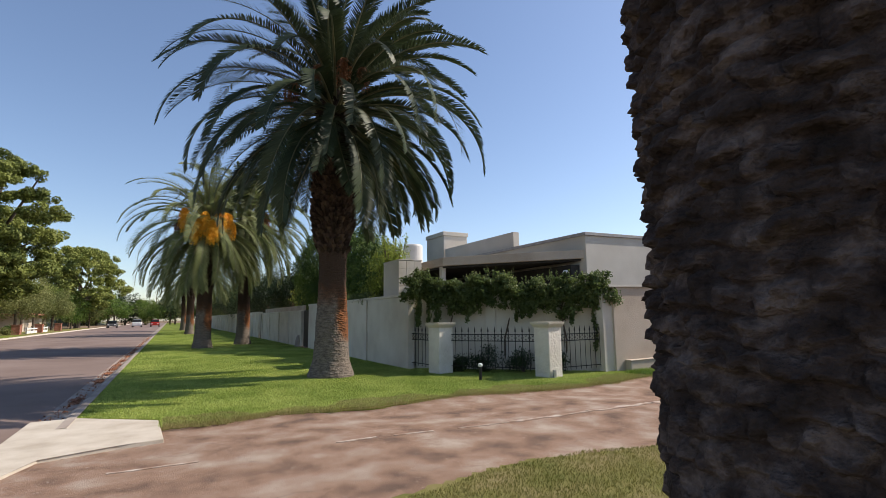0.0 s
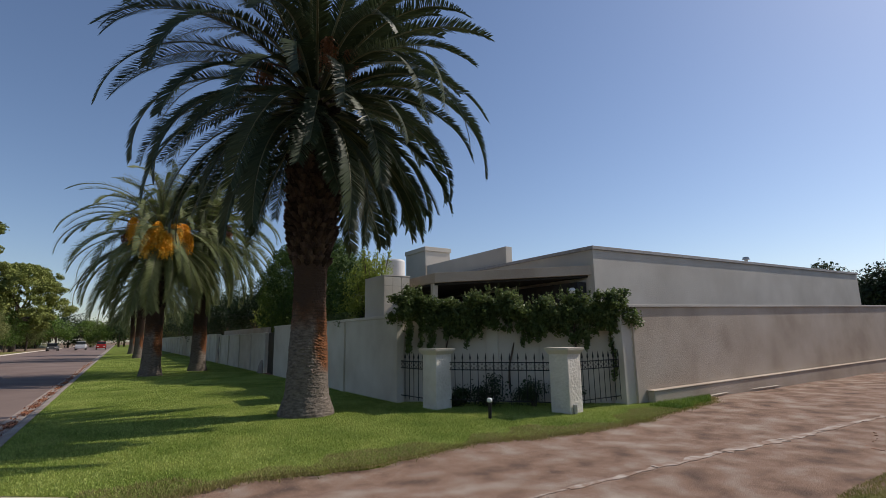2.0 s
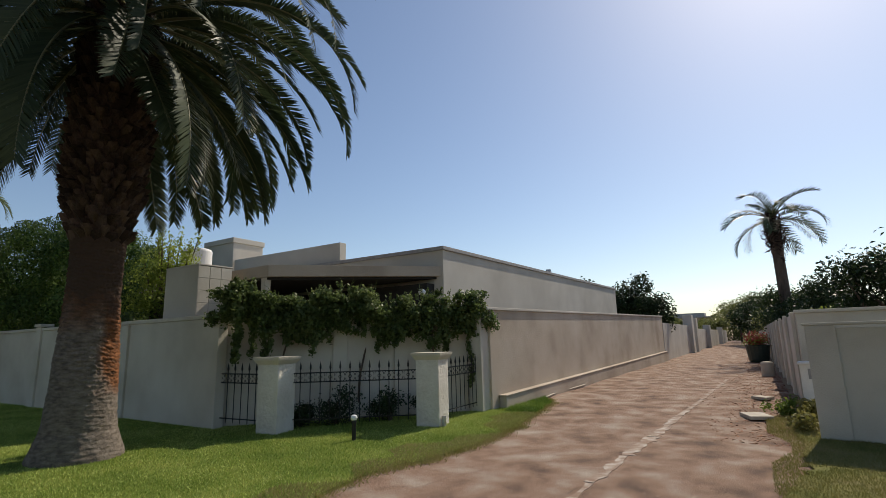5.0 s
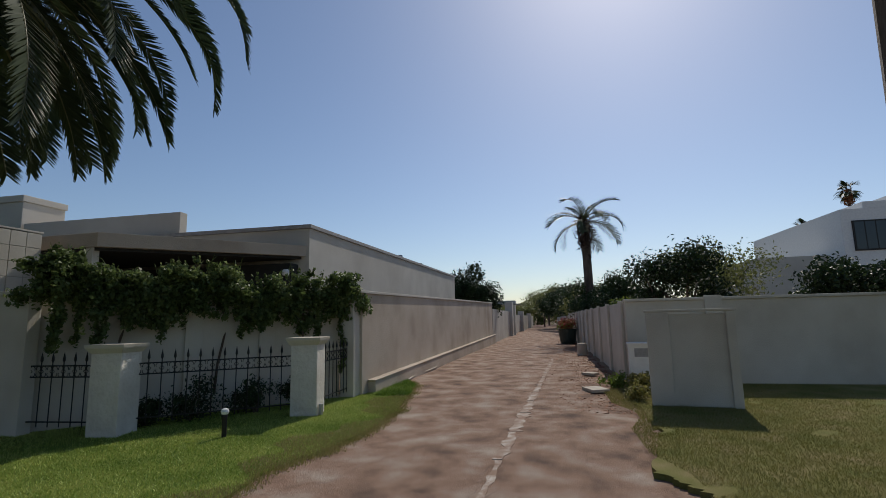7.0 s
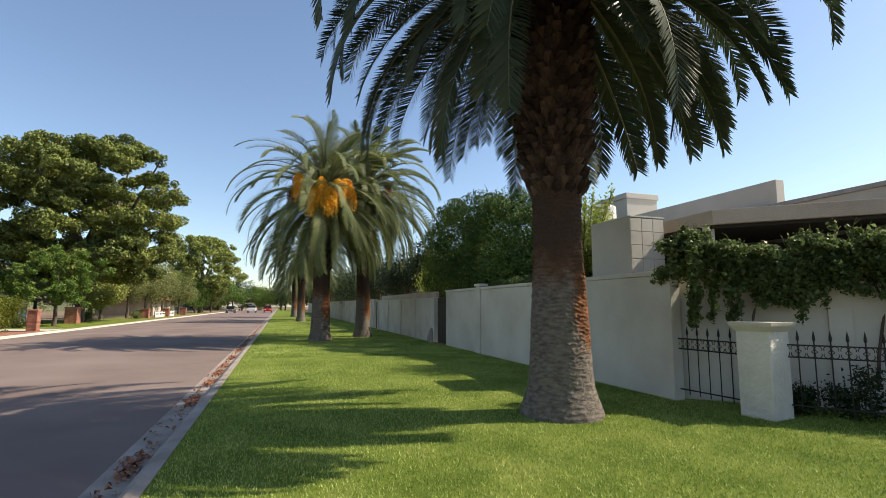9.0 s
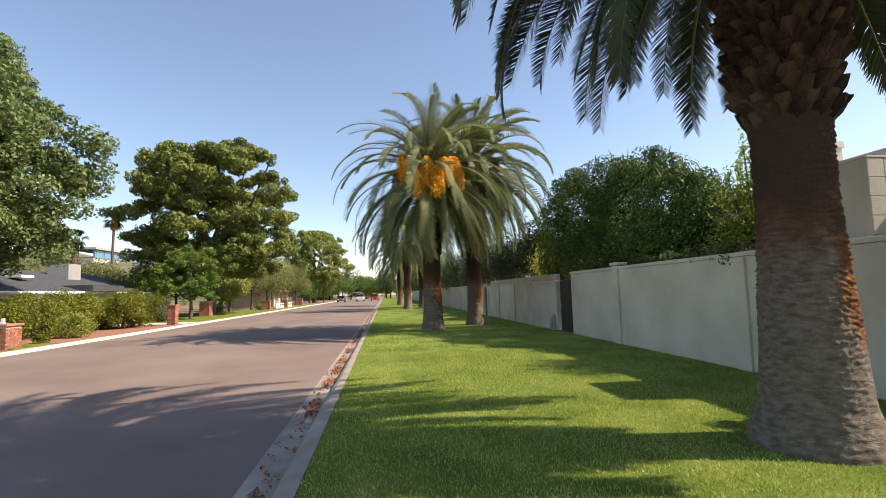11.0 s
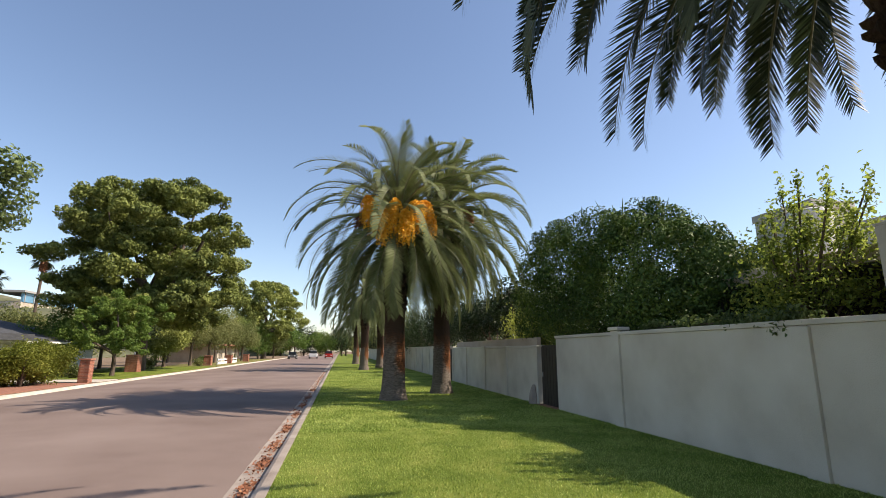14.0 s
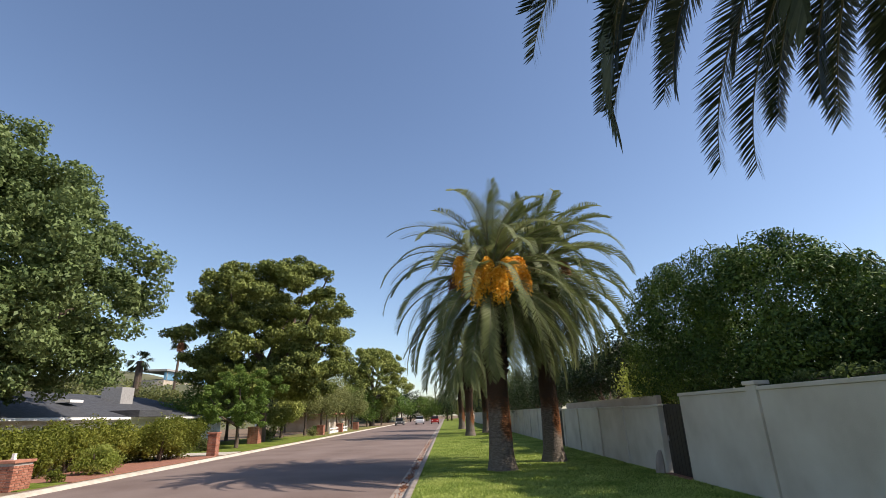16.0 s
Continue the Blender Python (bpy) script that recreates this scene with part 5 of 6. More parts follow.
wh = thing("white_house", "white modern two-storey house behind the yard wall", "house", (30, -24, 0))
part("wing", box(2, -4.0, 0, 16, 0.5, 5.6, 0.02), M_house, wh)
tower = part("wall", box(0, -14.0, 0, 14, -4.02, 8.4, 0.02), M_whitepaint, wh)
part("parapet", box(-0.05, -14.05, 8.402, 14.05, -7.0, 9.2, 0.02), M_whitepaint, wh)
part("stair_gable", prism([(0.02, -7.0), (13.9, -7.0), (13.9, -5.4), (0.02, -5.4)], 8.402, 8.85, 0.02), M_whitepaint, wh)
for y, z0, z1 in ((-6.6, 5.6, 7.6), (-9.8, 5.6, 7.6), (-6.6, 2.6, 4.6), (-9.8, 2.6, 4.6)):
    w = part("window", box(-0.08, y, z0, -0.003, y + 2.0, z1, 0.01), M_iron, wh)
    for k in range(3):
        part("pane", box(-0.092, y + 0.1 + 0.62 * k, z0 + 0.1, -0.083, y + 0.66 + 0.62 * k, z1 - 0.1), M_glass, w)
far_h = thing("far_roofed_house", "distant tan house with an overhanging hip roof", "house", (165, 6, 0))
part("wall", box(-5, -6, 0, 5, 8, 6.4, 0.02), M_tan, far_h)
part("roof", join(box(-6.2, -7.2, 6.402, 6.2, 9.2, 6.75, 0.02), box(-3.5, -4, 6.752, 3.5, 6, 7.9, 0.02)), M_trimgrey, far_h)
for y in (-4, 0, 4):
    part("window", box(-5.08, y, 3.8, -5.003, y + 1.6, 5.4, 0.02), M_glass, far_h)

# ---- across the street ----


def brick_pier(at, h, label, lamp_top=True, n=3, w=0.62):
    p = thing("brick_pier", label, "pier", at, group="brick piers across the street")
    part("core", box(-w / 2 + 0.012, -w / 2 + 0.012, -0.1, w / 2 - 0.012, w / 2 - 0.012, h - 0.09), M_mortar, p)
    bw = w / n
    bme = as_mesh("brick", box(-bw / 2 + 0.006, -0.05, 0, bw / 2 - 0.006, 0.05, 0.066, 0.004))
    bme.materials.append(M_brick)
    rows = int((h - 0.1) / 0.078)
    for k in range(rows):
        for s in range(4):
            for j in range(n):
                off = bw * 0.25 * (1 if k % 2 else -1)
                x = -w / 2 + bw * (j + 0.5) + off * (0.4 if n > 1 else 0)
                part("brick", bme, M_brick, p, m=pose(0, 0, 0.01 + 0.078 * k, 0, 0, 90 * s) @ pose(x, -w / 2 + 0.045, 0))
    part("cap", box(-w / 2 - 0.05, -w / 2 - 0.05, h - 0.085, w / 2 + 0.05, w / 2 + 0.05, h, 0.01), M_brick, p)
    if lamp_top:
        part("light", join(box(-0.06, -0.06, h + 0.002, 0.06, 0.06, h + 0.06, 0.008), box(-0.05, -0.05, h + 0.062, 0.05, 0.05, h + 0.2, 0.01)), M_whitepaint, p)
    return p


brick_pier((-21.3, 14.9, 0), 0.95, "red brick pier with a small lamp by the drive", True, 4, 0.8)
brick_pier((-21.05, 29.2, 0), 1.35, "slim red brick pier at the hedge's end", False, 2, 0.5)
brick_pier((-23.9, 43.6, 0), 1.45, "red brick pier beside the drive", True, 3, 0.9)
for k, (x, y) in enumerate(((-22.5, 62), (-22.2, 72), (-22.0, 84))):
    brick_pier((x, y, 0), 1.2, "red brick pier far along the street", False, 2, 0.8)

far_lawn = tagged(part("far_lawn", prism([(FX - 0.3, 32.6), (FX - 0.3, 58), (-30, 58), (-30, 32.6)], -0.1, 0.035), M_turf), "green front lawn across the street", "lawn", kind="structure")
tagged(part("far_lawn_strip", prism([(FX - 0.4, 14.6), (FX - 0.4, 16.8), (-24, 16.8), (-24, 14.6)], -0.1, 0.035), M_turf), "strip of lawn beside the brick pier", "lawn", kind="structure")
tagged(part("brick_drive", prism([(FX - 0.3, 16.9), (FX - 0.3, 28.7), (-23.6, 28.7), (-23.6, 16.9)], -0.1, 0.03), M_redpave), "red brick paved strip beside the kerb", "pavement", kind="structure")
tagged(part("far_drive", prism([(FX - 0.3, 29.6), (FX - 0.3, 32.4), (-34, 32.4), (-34, 29.6)], -0.1, 0.03), M_concrete), "pale concrete driveway across the street", "pavement", kind="structure")
tagged(part("far_lawn_end", prism([(FX - 0.3, 58.5), (FX - 0.3, 110), (-27, 110), (-27, 58.5)], -0.1, 0.035), M_dryturf), "pale dry front garden far along the street", "lawn", kind="structure")

for k in range(10):
    y = 15.7 + 1.35 * k
    shrub((-24.0 - 0.25 * (k % 2), y, 0), 1.4, 2.15 + 0.2 * math.sin(k * 1.9), 6500, 0.12, M_goldbush, "golden-green hedge shrub lining the front garden", 30 + k, "hedge_shrub")
for k in range(3):
    shrub((-22.6, 26.2 + 1.0 * k, 0), 1.4, 2.4, 6500, 0.12, M_goldbush, "tall golden-green hedge shrub by the brick pier", 41 + k, "hedge_shrub")
shrub((-21.6, 19.5, 0), 0.95, 1.4, 3600, 0.11, M_young, "round bright green shrub by the kerb", 51)
shrub((-21.2, 16.9, 0), 0.38, 0.5, 700, 0.08, M_goldbush, "small yellow-green shrub by the kerb", 52)
for k, (x, y, r, h) in enumerate(((-24, 34, 0.7, 0.8), (-26, 37, 0.8, 1.0), (-25, 50, 0.9, 0.9), (-26.5, 54, 1.0, 1.1), (-23, 60, 0.8, 0.9), (-24, 66, 0.9, 1.2), (-23, 78, 1.0, 1.2))):
    shrub((x, y, 0), r, h, 1200, 0.12, M_citrus if k % 2 else M_olive, "low green shrub in a front garden", 60 + k)

# the house behind the hedge
bh = thing("ranch_house", "low ranch house with a charcoal shingle hip roof", "house", (-34, 36, 0))
part("wall", box(-6.5, -13, 0, 4.6, 13, 2.5, 0.02), M_whitepaint, bh)
rf = bmesh.new()
ev = [rf.verts.new(v) for v in ((-7.4, -14, 2.45), (5.6, -14, 2.45), (5.6, 14, 2.45), (-7.4, 14, 2.45))]
rd = [rf.verts.new(v) for v in ((-0.9, -8.5, 4.3), (-0.9, 8.5, 4.3))]
for q in ((ev[0], ev[1], rd[0]), (ev[2], ev[3], rd[1]), (ev[1], ev[2], rd[1], rd[0]), (ev[3], ev[0], rd[0], rd[1]), (ev[3], ev[2], ev[1], ev[0])):
    rf.faces.new(q)
roof = part("roof", rf, M_shingle, bh)
part("chimney", box(0.2, 1.0, 3.0, 1.8, 2.6, 4.8, 0.02), M_trimgrey, roof)
part("fascia", box(5.601, -14, 2.3, 5.66, 14, 2.45, 0.005), M_whitepaint, bh)
part("skylight", box(2.2, -6.2, 3.42, 3.2, -5.0, 3.60, 0.02), M_whitepaint, roof)
part("cross_gable", prism([(2.6, -3.6), (6.2, -3.6), (6.2, 0.6), (2.6, 0.6)], 2.46, 2.9, 0.0), M_shingle, bh)
for y in (-10, -5, 3, 8):
    w = part("window", box(4.602, y, 0.9, 4.66, y + 1.8, 2.1, 0.01), M_whitepaint, bh)
    part("pane", box(4.662, y + 0.1, 1.0, 4.668, y + 1.7, 2.0), M_glass, w)
wbld = thing("white_garage", "white rendered garage end with a low tiled roof", "house", (-28.5, 14, 0))
part("wall", box(-6, -5, 0, 1.2, 3.4, 2.7, 0.02), M_whitepaint, wbld)
part("roof", prism([(-6.4, -5.4), (1.7, -5.4), (1.7, 3.9), (-6.4, 3.9)], 2.702, 2.95, 0.03), M_shingle, wbld)

# trees across the street
bt = padded((0.4, 0, 9.4), (6.7, 6.7, 5.9), 66, 2.1, 12, 401, 0.8, -0.95, 0.8, 0.35) + padded((-3.6, 0, 14.8), (4.6, 4.6, 4.4), 22, 1.9, 10, 431, 0.8, -0.3, 0.65) + padded((0, 0, 9.0), (4.5, 4.5, 4.0), 14, 2.2, 8, 433, 0.8, -0.9, 0.6)
broadleaf("shade_tree", "large grey-green shade tree with a tall rounded crown", "tree", (-30.8, 20.6, 0), 15, bt, 190000, 0.22, M_elm, 0.4, 0.3, 12, 402, ratio=0.6, shell=0.4, rough=0.2, jitter=0.6)
pr = random.Random(77)
pb = padded((0, 0, 10.2), (9.0, 9.0, 7.6), 50, 2.0, 18, 403, 0.4, -0.8, 0.5, 0.1) + padded((0.5, 0, 9.0), (5.0, 5.0, 5.6), 13, 1.9, 16, 411, 0.5, -0.9, 0.3) + padded((0.5, 0, 5.2), (6.0, 5.5, 1.8), 12, 1.6, 14, 407, 0.5, -0.6, 0.5)
broadleaf("pine_tree", "big spreading pine with layered olive foliage", "tree", (-24.6, 46.8, 0), 16, pb, 190000, 0.26, M_pine, 0.42, 0.45, 20, 403, ratio=0.55, shell=0.35, rough=0.15, jitter=0.55)
p2 = padded((0, 0, 10.0), (8.0, 8.0, 6.2), 50, 2.1, 12, 409, 0.6, -0.85, 0.5)
broadleaf("pine_tree", "rounded pine with golden olive foliage", "tree", (-23.2, 111, 0), 15, p2, 46000, 0.4, M_pine, 0.45, 0.4, 12, 404, ratio=0.55, shell=0.4, jitter=0.55)
cb = padded((0, 0, 3.4), (2.6, 2.6, 2.0), 30, 0.9, 7, 405, 0.8, -0.85, 0.7)
broadleaf("citrus_tree", "round glossy green citrus tree", "tree", (-22.9, 37.2, 0), 5.6, cb, 26000, 0.15, M_citrus, 0.14, 0.3, 6, 406, ratio=0.55, shell=0.4, jitter=0.6)
for k, (x, y, h, r, mt) in enumerate(((-25.5, 56, 5.2, 2.4, M_pine), (-24.5, 62, 7.5, 3.0, M_olive), (-24.2, 69, 8.0, 3.2, M_olive), (-25, 76, 8.5, 3.4, M_olive), (-25, 97, 7.5, 3.6, M_citrus), (-23.5, 106, 7.0, 3.4, M_citrus), (-30, 44, 5, 2.6, M_citrus), (-29, 64, 7, 3.5, M_darktree), (-32, 78, 8, 4, M_olive), (-22, 118, 6.5, 3.5, M_olive), (-30, 52, 6, 3, M_olive), (-25, 83, 7, 3, M_olive), (-23.8, 90, 6.5, 3, M_olive), (-26, 95, 7.5, 3.4, M_pine), (-33, 108, 8, 4, M_darktree))):
    bl = clumps((0, 0, h * 0.6), (r * 0.8, r * 0.8, h * 0.36), 18, r * 0.4, 420 + k, 0.9, -0.9)
    broadleaf("street_tree", "drooping olive-green garden tree" if mt is M_olive else "green garden tree across the street", "tree", (x, y, 0), h, bl, 7500, 0.2, mt, 0.16, 0.35, 6, 440 + k)
for k, (x, y, h, r) in enumerate(((-42, 30, 6.5, 4), (-46, 40, 7, 4), (-48, 52, 7.5, 4.5), (-44, 62, 7, 4), (-50, 22, 8, 5), (-42, 74, 7, 4.5))):
    bl = clumps((0, 0, h * 0.6), (r * 0.85, r * 0.85, h * 0.36), 16, r * 0.4, 460 + k, 0.8, -0.9)
    broadleaf("back_tree", "pale green tree behind the ranch house", "tree", (x, y, 0), h, bl, 6000, 0.28, M_olive, 0.2, 0.35, 5, 470 + k)
for k in range(16):
    side = -1 if k % 2 else 1
    x, y, h = (-27 - pr.uniform(0, 9)) if side < 0 else 4 + pr.uniform(0, 8), 100 + 5.5 * k, pr.uniform(6, 9.5)
    r = h * 0.48
    bl = clumps((0, 0, h * 0.56), (r * 0.85, r * 0.85, h * 0.38), 14, r * 0.42, 600 + k, 0.85, -0.95)
    broadleaf("street_tree", "green tree far down the street", "tree", (x, y, 0), h, bl, 3500, 0.36, M_olive if k % 3 else M_darktree, 0.2, 0.3, 5, 640 + k)
fan_palm((-50.6, 78.5, 0), 14.9, 1.7, 21, "tall thin fan palm above the rooftops", bend=0.3)
fan_palm((-45.5, 60.5, 0), 9.6, 1.7, 22, "stout fan palm above the rooftops", skirt=False, r0=0.5)
lb = thing("long_glass_building", "long low building with blue glass on the hillside", "building", (-112, 206, 17))
part("wall", box(-4, -28, -4, 4, 42, 0, 0.05), M_tan, lb)
part("glass", box(3.5, -27.5, 0.002, 4.2, 41.5, 3.0, 0.02), M_blueglass, lb)
part("roof", box(-5, -29, 3.002, 5.2, 43, 3.7, 0.05), M_trimgrey, lb)
for k in range(14):
    part("mullion", box(4.21, -27 + 5 * k, 0.1, 4.4, -26.7 + 5 * k, 2.95), M_trimgrey, lb)
g0 = np.random.default_rng(19)
for k in range(15):
    x, y, h = -36 + 3.6 * k + pr.uniform(-1.5, 1.5), 172 + pr.uniform(-8, 8), pr.uniform(7.5, 11.5)
    r = h * 0.5
    bl = clumps((0, 0, h * 0.5), (r * 0.9, r * 0.9, h * 0.42), 14, r * 0.42, 700 + k, 0.85, -1.0)
    broadleaf("end_tree", "leafy tree closing the end of the street", "tree", (x, y, 0), h, bl, 3000, 0.5, (M_olive, M_citrus, M_darktree)[k % 3], 0.25, 0.3, 4, 740 + k)
for k in range(34):
    x, y = -150 + 7.0 * k + pr.uniform(-4, 4), 195 + pr.uniform(-25, 25)
    if -22 < x < 2:
        y += 30
    h = pr.uniform(8, 13)
    r = h * 0.5
    bl = clumps((0, 0, h * 0.55), (r * 0.9, r * 0.9, h * 0.4), 10, r * 0.45, 500 + k, 0.8, -0.9)
    broadleaf("far_tree", "distant hazy green tree at the street's end", "tree", (x, y, 0), h, bl, 1600, 0.7, M_olive if k % 3 else M_darktree, 0.25, 0.35, 4, 540 + k)

hx, hy = g0.uniform(-260, -40, 2600), g0.uniform(125, 270, 2600)
hd = np.clip(1 - ((hx + 150) / 130) ** 2 - ((hy - 200) / 90) ** 2, 0, 1)
hok = hd > 0.03
hz = 19 * hd ** 1.2 - 0.4
scrub = [(a, b, c, s, s, s * 0.7) for a, b, c, s in zip(hx[hok], hy[hok], hz[hok], g0.uniform(0.9, 2.4, hok.sum()))]
tagged(foliage("hill_scrub", scrub, 42000, 0.8, M_olive, None, 0.6, 0.8, 0.3), "scrub bushes covering the hillside", "bushes", kind="stuff")


def far_car(at, rz, paint, label, tall=0.0):
    c = thing("parked_car", label, "car", at, rz)
    body = box(-2.2, -0.9, 0.35, 2.2, 0.9, 0.95 + tall, 0.12)
    part("body", body, paint, c)
    cab = prism([(-1.5, -0.8), (1.0, -0.8), (1.0, 0.8), (-1.5, 0.8)], 0.95 + tall, 1.55 + tall, 0.12)
    part("cabin", cab, M_glass, c)
    part("roof", box(-1.25, -0.72, 1.555 + tall, 0.75, 0.72, 1.6 + tall, 0.02), paint, c)
    for x in (-1.4, 1.4):
        for y in (-0.85, 0.85):
            w = part("wheel", lathe([(0.2, -0.1), (0.33, -0.1), (0.34, 0), (0.33, 0.1), (0.2, 0.1)], 18), M_rubber, c, m=pose(x, y, 0.34, 90))
            part("rim", lathe([(0.05, -0.115), (0.19, -0.112), (0.19, 0.112), (0.05, 0.115)], 14), M_metal, w)
    for y in (-0.6, 0.6):
        part("headlight", box(-2.24, y - 0.15, 0.65, -2.19, y + 0.15, 0.8, 0.01), M_bulb, c)
    return c


far_car((-13.0, 118, -0.04), 90, M_carwhite, "white pickup standing far down the street", 0.2)
far_car((-9.6, 124, -0.1), 90, M_carred, "red car parked by the far kerb", 0.2)
far_car((-17.5, 116, -0.1), 90, M_cargrey, "grey car parked across the street")
tagged(part("yard_fence", join(box(-22.4, 66, 0.0, -22.3, 78, 0.35), box(-22.4, 66, 0.55, -22.3, 78, 0.7), *[box(-22.42, 66 + 2 * k, 0, -22.28, 66.15 + 2 * k, 0.85) for k in range(7)]), M_whitepaint), "low white rail fence across the street", "fence")
ah = thing("far_bungalow", "brown bungalow among trees down the street", "house", (-29, 90, 0))
part("wall", box(-5, -8, 0, 3, 8, 2.5, 0.02), M_tan, ah)
part("roof", box(-5.8, -9, 2.502, 4.2, 9, 2.8, 0.05), M_redpave, ah)

# ---- grass, gravel, litter ----


def blades(name, count, region, h, width, material, label, keep=None, seed=1):
    """Short bent blades of grass, one triangle each, standing on the turf."""
    g = np.random.default_rng(seed)
    x = g.uniform(region[0], region[1], count)
    y = region[2] + (region[3] - region[2]) * g.uniform(0, 1, count) ** region[4]
    if keep is not None:
        ok = keep(x, y)
        x, y = x[ok], y[ok]
    n = len(x)
    a = g.uniform(0, 2 * math.pi, n)
    hh = h * g.uniform(0.5, 1.2, n)
    w = width * g.uniform(0.7, 1.3, n)
    lx, ly = g.normal(0, 0.5, n) * hh, g.normal(0, 0.5, n) * hh
    z = np.full(n, -0.004)
    v = np.stack([np.stack([x - w * np.cos(a), y - w * np.sin(a), z], -1), np.stack([x + w * np.cos(a), y + w * np.sin(a), z], -1), np.stack([x + lx, y + ly, z + hh], -1)], 1).reshape(-1, 3)
    ob = part(name, mesh_np(name, v, tris=np.arange(3 * n).reshape(-1, 3)), material)
    return tagged(ob, label, "grass", kind="stuff")


fx = np.array([p[0] for p in FRONT])
fy = np.array([p[1] for p in FRONT])


def on_lawn(x, y):
    front = np.interp(x, fx, fy)
    diag = -0.3 - (x - 0.3) * 4.1 / 4.3
    return (y > np.where(x < -6.55, -5.0 + (-6.55 - x) * 0.75, front + 0.0)) & ((x < 0.0) | (y < np.maximum(diag, -4.45))) & (((x + 2.52) ** 2 + (y + 0.78) ** 2) > 0.33)


blades("grass_near", 420000, (KX + 0.01, 6.5, -6.0, 9.0, 1.25), 0.032, 0.0058, M_grass, "short mown green grass", on_lawn, 5)
blades("grass_far", 150000, (KX + 0.01, -0.02, 9.0, 60.0, 1.6), 0.045, 0.011, M_grass, "mown green grass further along the verge", None, 6)
blades("grass_worn", 52000, (-6.5, 6.0, -6.0, -4.9, 1.0), 0.035, 0.0065, M_drygrass, "worn yellow grass along the lawn's edge", lambda x, y: on_lawn(x, y) & (y < np.interp(x, fx, fy) + 0.55 + 0.35 * np.sin(x * 1.9 + 1) + 0.2 * np.sin(x * 5.3)), 15)
eg = np.random.default_rng(31)
eq = eg.uniform(0, len(FRONT) - 1.001, 14000)
ex, ey = np.interp(eq, np.arange(len(fx)), fx), np.interp(eq, np.arange(len(fy)), fy) + eg.normal(0.0, 0.09, 14000)
ez = np.full(14000, -0.02)
ea, eh, ew = eg.uniform(0, 6.28, 14000), eg.uniform(0.02, 0.065, 14000), eg.uniform(0.004, 0.008, 14000)
ev = np.stack([np.stack([ex - ew * np.cos(ea), ey - ew * np.sin(ea), ez], -1), np.stack([ex + ew * np.cos(ea), ey + ew * np.sin(ea), ez], -1), np.stack([ex + eg.normal(0, 0.025, 14000), ey + eg.normal(-0.012, 0.025, 14000), ez + eh], -1)], 1).reshape(-1, 3)
tagged(part("grass_edge", mesh_np("grass_edge", ev, tris=np.arange(42000).reshape(-1, 3)), M_drygrass), "ragged yellowing grass creeping over the alley's edge", "grass", kind="stuff")
blades("grass_fringe", 11000, (4.5, 7.3, -5.75, -4.75, 1.0), 0.10, 0.006, M_grass, "longer grass tufts against the alley wall", on_lawn, 7)
blades("grass_dry", 170000, (-7.6, 7.0, -15.0, -9.9, 0.7), 0.035, 0.005, M_drygrass, "thin yellowing grass", lambda x, y: (y < -9.98 + 0.2 * np.sin(x * 1.7)) & (np.sin(x * 2.3 + 1.0) * np.sin(y * 2.9) + np.sin(x * 5.1 + y * 3.3) * 0.5 > -1.3), 8)
g = np.random.default_rng(12)
px, py = -8.0 + 34 * g.uniform(0, 1, 24000) ** 1.5, g.uniform(-10.4, -4.9, 24000)
ok = (py < np.interp(px, fx, fy, right=-4.9) - 0.02)
pp = np.stack([px[ok], py[ok], alley_lift(px[ok], py[ok]) - 0.008], -1)
pv, pf = leaves(pp, np.tile([0, 0, 1.0], (len(pp), 1)), 0.016, 0.8, fold=0.12, jitter=0.08, vary=0.6)
tagged(part("gravel", mesh_np("gravel", pv, quads=pf), M_pebble), "small stones scattered over the alley", "gravel", kind="stuff")
dx, dy = g.uniform(3.0, 34, 5000), -10.55 + np.abs(g.normal(0, 0.75, 5000))
dp = np.stack([dx, dy, alley_lift(dx, dy) - 0.006], -1)
dv, df = leaves(dp, np.tile([0, 0, 1.0], (len(dp), 1)), 0.055, 0.5, fold=0.2, jitter=0.15, vary=0.6)
tagged(part("leaf_litter", mesh_np("leaf_litter", dv, quads=df), M_leafred), "dry leaf litter along the alley wall", "leaves", kind="stuff")
lx = np.concatenate([g.normal(KX - 0.38, 0.06, 1100), g.normal(KX - 0.42, 0.09, 900)])
ly = np.concatenate([g.choice([-1.2, 2.6, 4.9, 6.6, 8.3, 10.5, 13.5, 16, 19, 23], 1100) + g.normal(0, 0.28, 1100), g.uniform(-4, 45, 900)])
lp = np.stack([lx, ly, np.full(len(lx), -0.105)], -1)
lv, lf = leaves(lp, np.tile([0, 0, 1.0], (len(lp), 1)), 0.075, 0.5, fold=0.5, jitter=0.35, vary=0.5)
tagged(part("fallen_leaves", mesh_np("fallen_leaves", lv, quads=lf), M_leafred), "reddish fallen leaves lying in the gutter", "leaves", kind="stuff")
# remains of an old concrete ribbon down the alley
r5 = random.Random(15)


def ribbon(x, ln, w):
    yy = -7.9 - 0.05 * (x + 4)
    w *= 0.75
    n = max(4, int(ln / 0.15))
    top = [(x + ln * k / n, yy - 0.05 * ln * k / n + w * r5.uniform(0.3, 1.4)) for k in range(n + 1)]
    low = [(x + ln * k / n, yy - 0.05 * ln * k / n - w * r5.uniform(0.3, 1.4)) for k in range(n + 1)]
    bm = prism(low + top[::-1], -0.15, 0.0)
    for v in bm.verts:
        if v.co.z > -0.1:
            v.co.z = float(alley_lift(v.co.x, v.co.y)) - 0.005
    ob = part("concrete_ribbon", bm, M_ribbon)
    tagged(ob, "broken strip of pale concrete in the alley", "concrete strip", group="broken concrete ribbon")


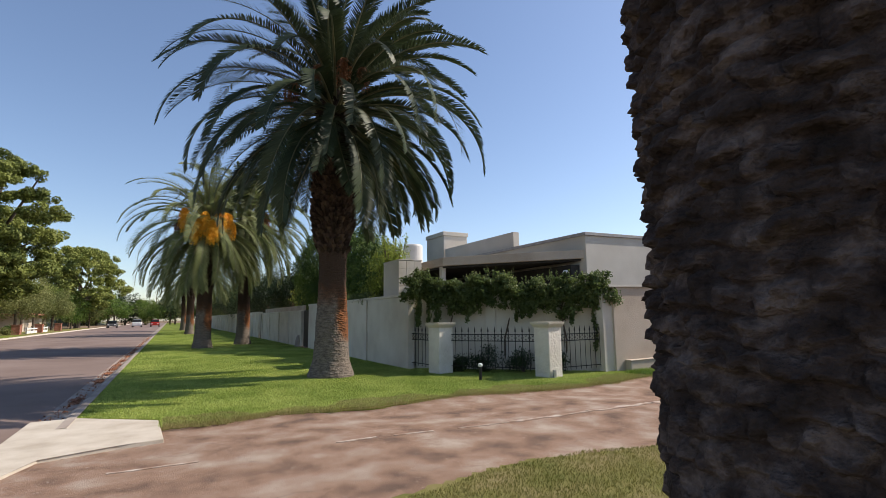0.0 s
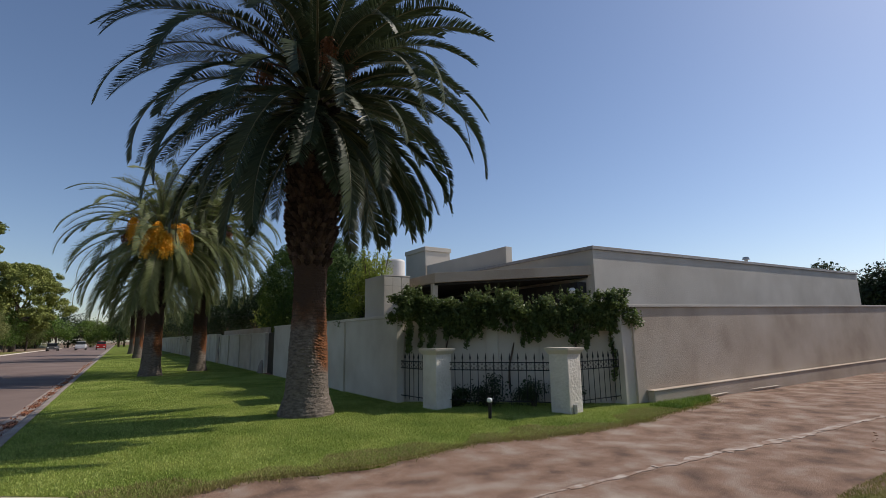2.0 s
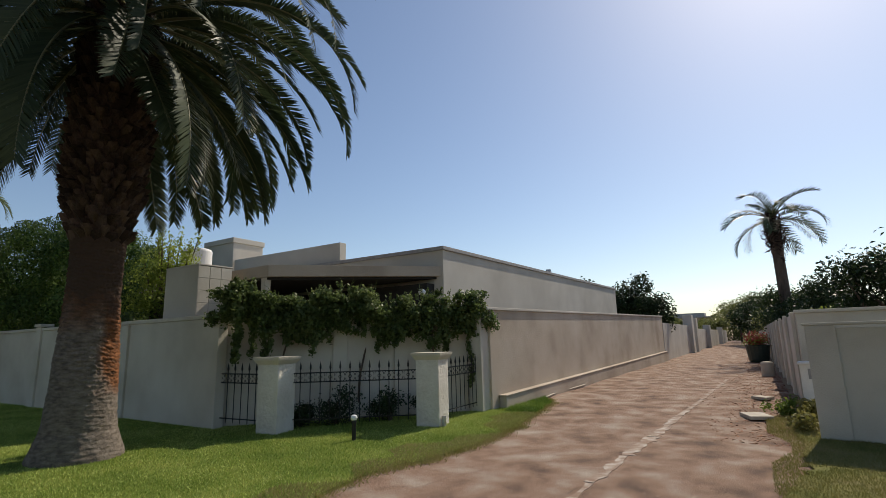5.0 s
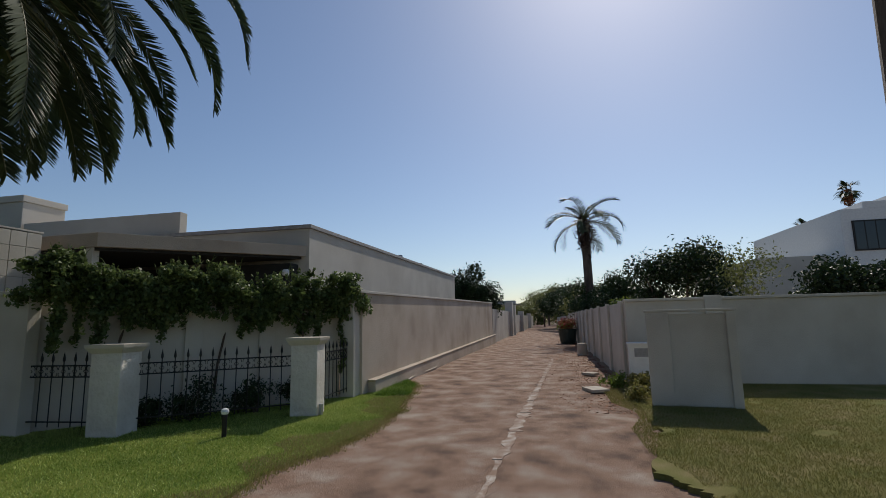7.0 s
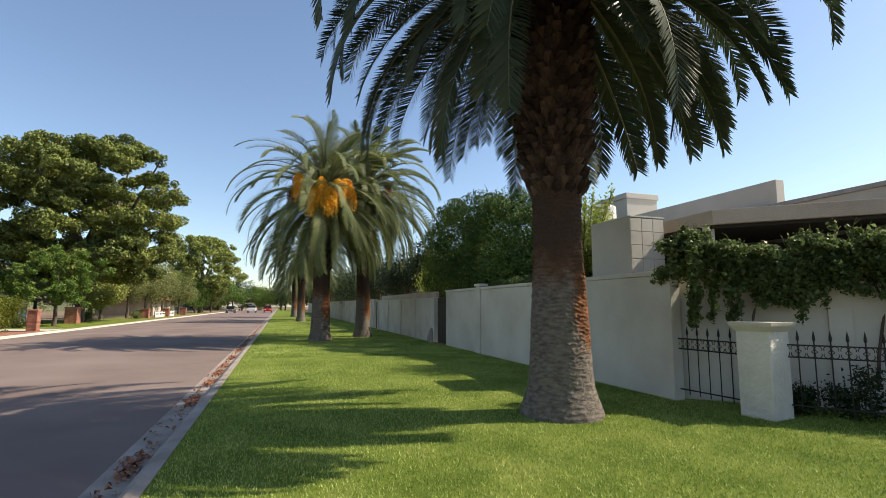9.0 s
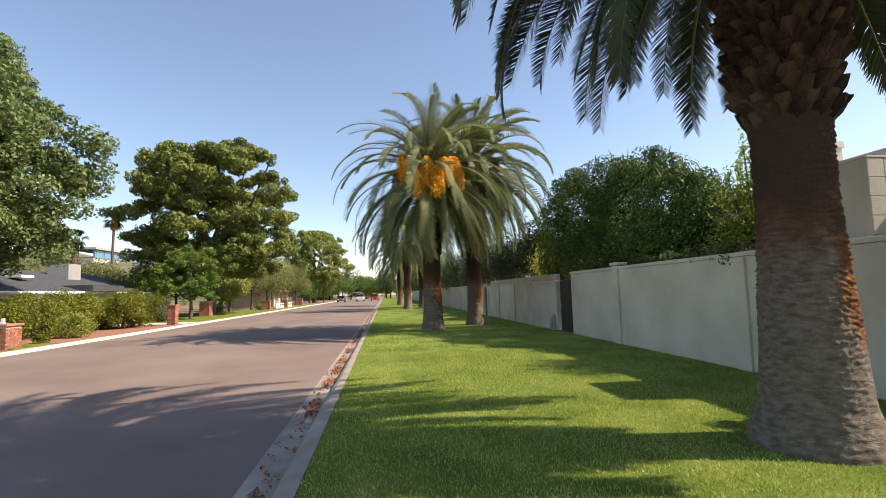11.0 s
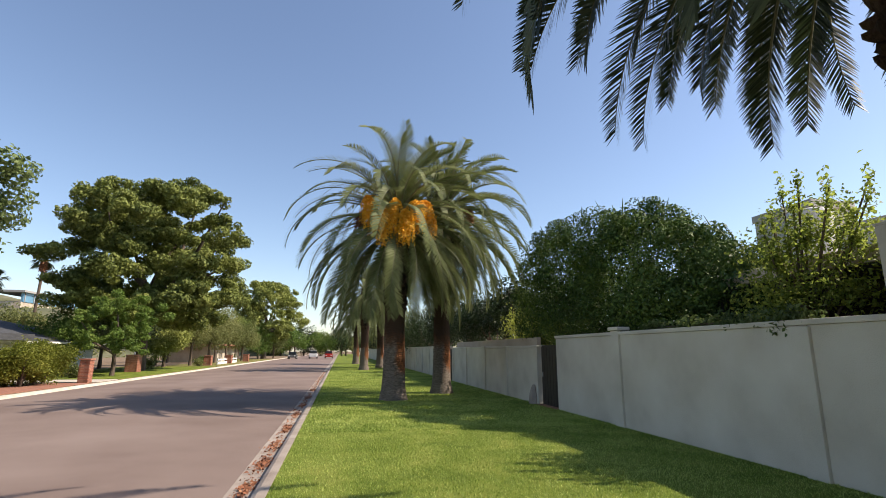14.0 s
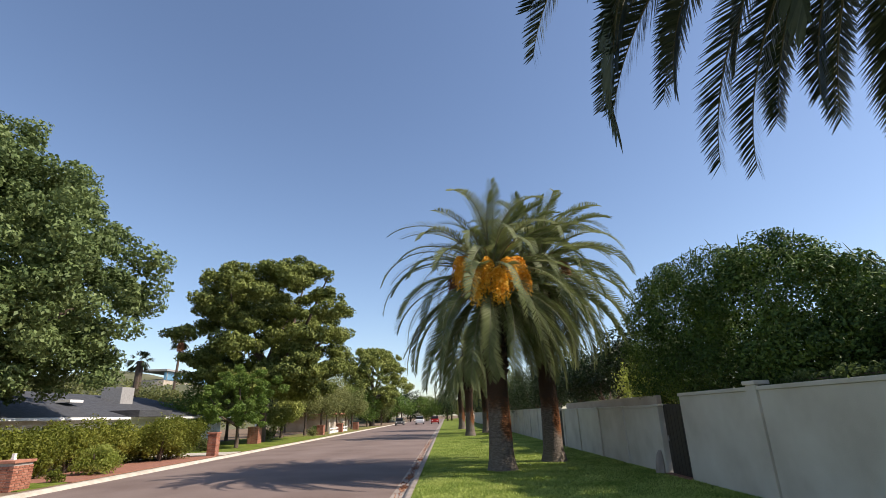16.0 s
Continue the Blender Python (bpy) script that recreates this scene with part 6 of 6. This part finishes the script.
M_ribbon = mat("dirty_pale_concrete", [(0.38, (0.28, 0.19, 0.14)), (0.5, (0.35, 0.275, 0.225)), (0.66, (0.50, 0.44, 0.38))], scale=6, rough=0.95, bump=0.5, bump_scale=60, fine=0.5, spec=0.1)
for x, ln, w in ((-7.0, 0.9, 0.03), (-4.5, 0.55, 0.035), (-3.7, 0.6, 0.03), (-2.7, 0.9, 0.035), (-1.75, 1.5, 0.06), (-0.2, 1.5, 0.10), (1.35, 1.6, 0.14), (3.0, 1.3, 0.13), (4.35, 1.1, 0.11), (5.5, 1.0, 0.09), (6.6, 0.8, 0.09), (7.5, 1.1, 0.08), (8.7, 0.9, 0.08), (9.8, 1.6, 0.08), (11.8, 1.2, 0.08), (13.4, 2.0, 0.08)):
    ribbon(x, ln, w)
# cracks wandering over the old asphalt at the alley's mouth
M_crack = plain("dark_crack_filler", (0.12, 0.085, 0.07), 0.95)
for k, (x0, y0, a0, ln) in enumerate(((-6.3, -6.2, -70, 3.2), (-5.2, -6.0, -20, 2.2), (-3.2, -5.95, -55, 3.6), (-1.4, -6.0, -35, 3.0), (-0.4, -6.2, -60, 3.4), (0.8, -6.3, -25, 3.0), (-7.6, -7.4, 4, 3.0), (-4.4, -8.0, 3, 4.5), (-2.2, -9.3, 10, 3.5), (2.2, -6.9, -8, 4.0), (3.0, -9.0, 15, 3.0), (-6.9, -9.2, -6, 4.0))):
    cx, cy, ca = x0, y0, a0
    left, right = [], []
    for s in range(int(ln / 0.12)):
        w = r5.uniform(0.001, 0.0045)
        nx, ny = -math.sin(radians(ca)), math.cos(radians(ca))
        left.append((cx + nx * w, cy + ny * w))
        right.append((cx - nx * w, cy - ny * w))
        cx, cy = cx + 0.12 * math.cos(radians(ca)), cy + 0.12 * math.sin(radians(ca))
        ca = a0 + r5.uniform(-42, 42)
    bm = bmesh.new()
    lv = [bm.verts.new((px, py, alley_lift(px, py) - 0.007)) for px, py in left]
    rv = [bm.verts.new((px, py, alley_lift(px, py) - 0.007)) for px, py in right]
    for i in range(len(lv) - 1):
        bm.faces.new((rv[i], rv[i + 1], lv[i + 1], lv[i]))
    tagged(part("asphalt_crack", bm, M_crack), "dark crack in the old alley asphalt", "crack", group="cracks in the alley", kind="structure")

# pale hose lying along the foot of the plinth
hose = [(5.6 + 0.6 * k, -4.72 + 0.011 * (0.6 * k) - 0.05 * math.sin(k * 0.9) - 0.10 * (k > 36), 0.012) for k in range(42)]
tagged(part("garden_hose", tube(hose, [0.022] * len(hose), 8), M_concrete), "pale dusty hose lying along the foot of the alley wall", "hose")
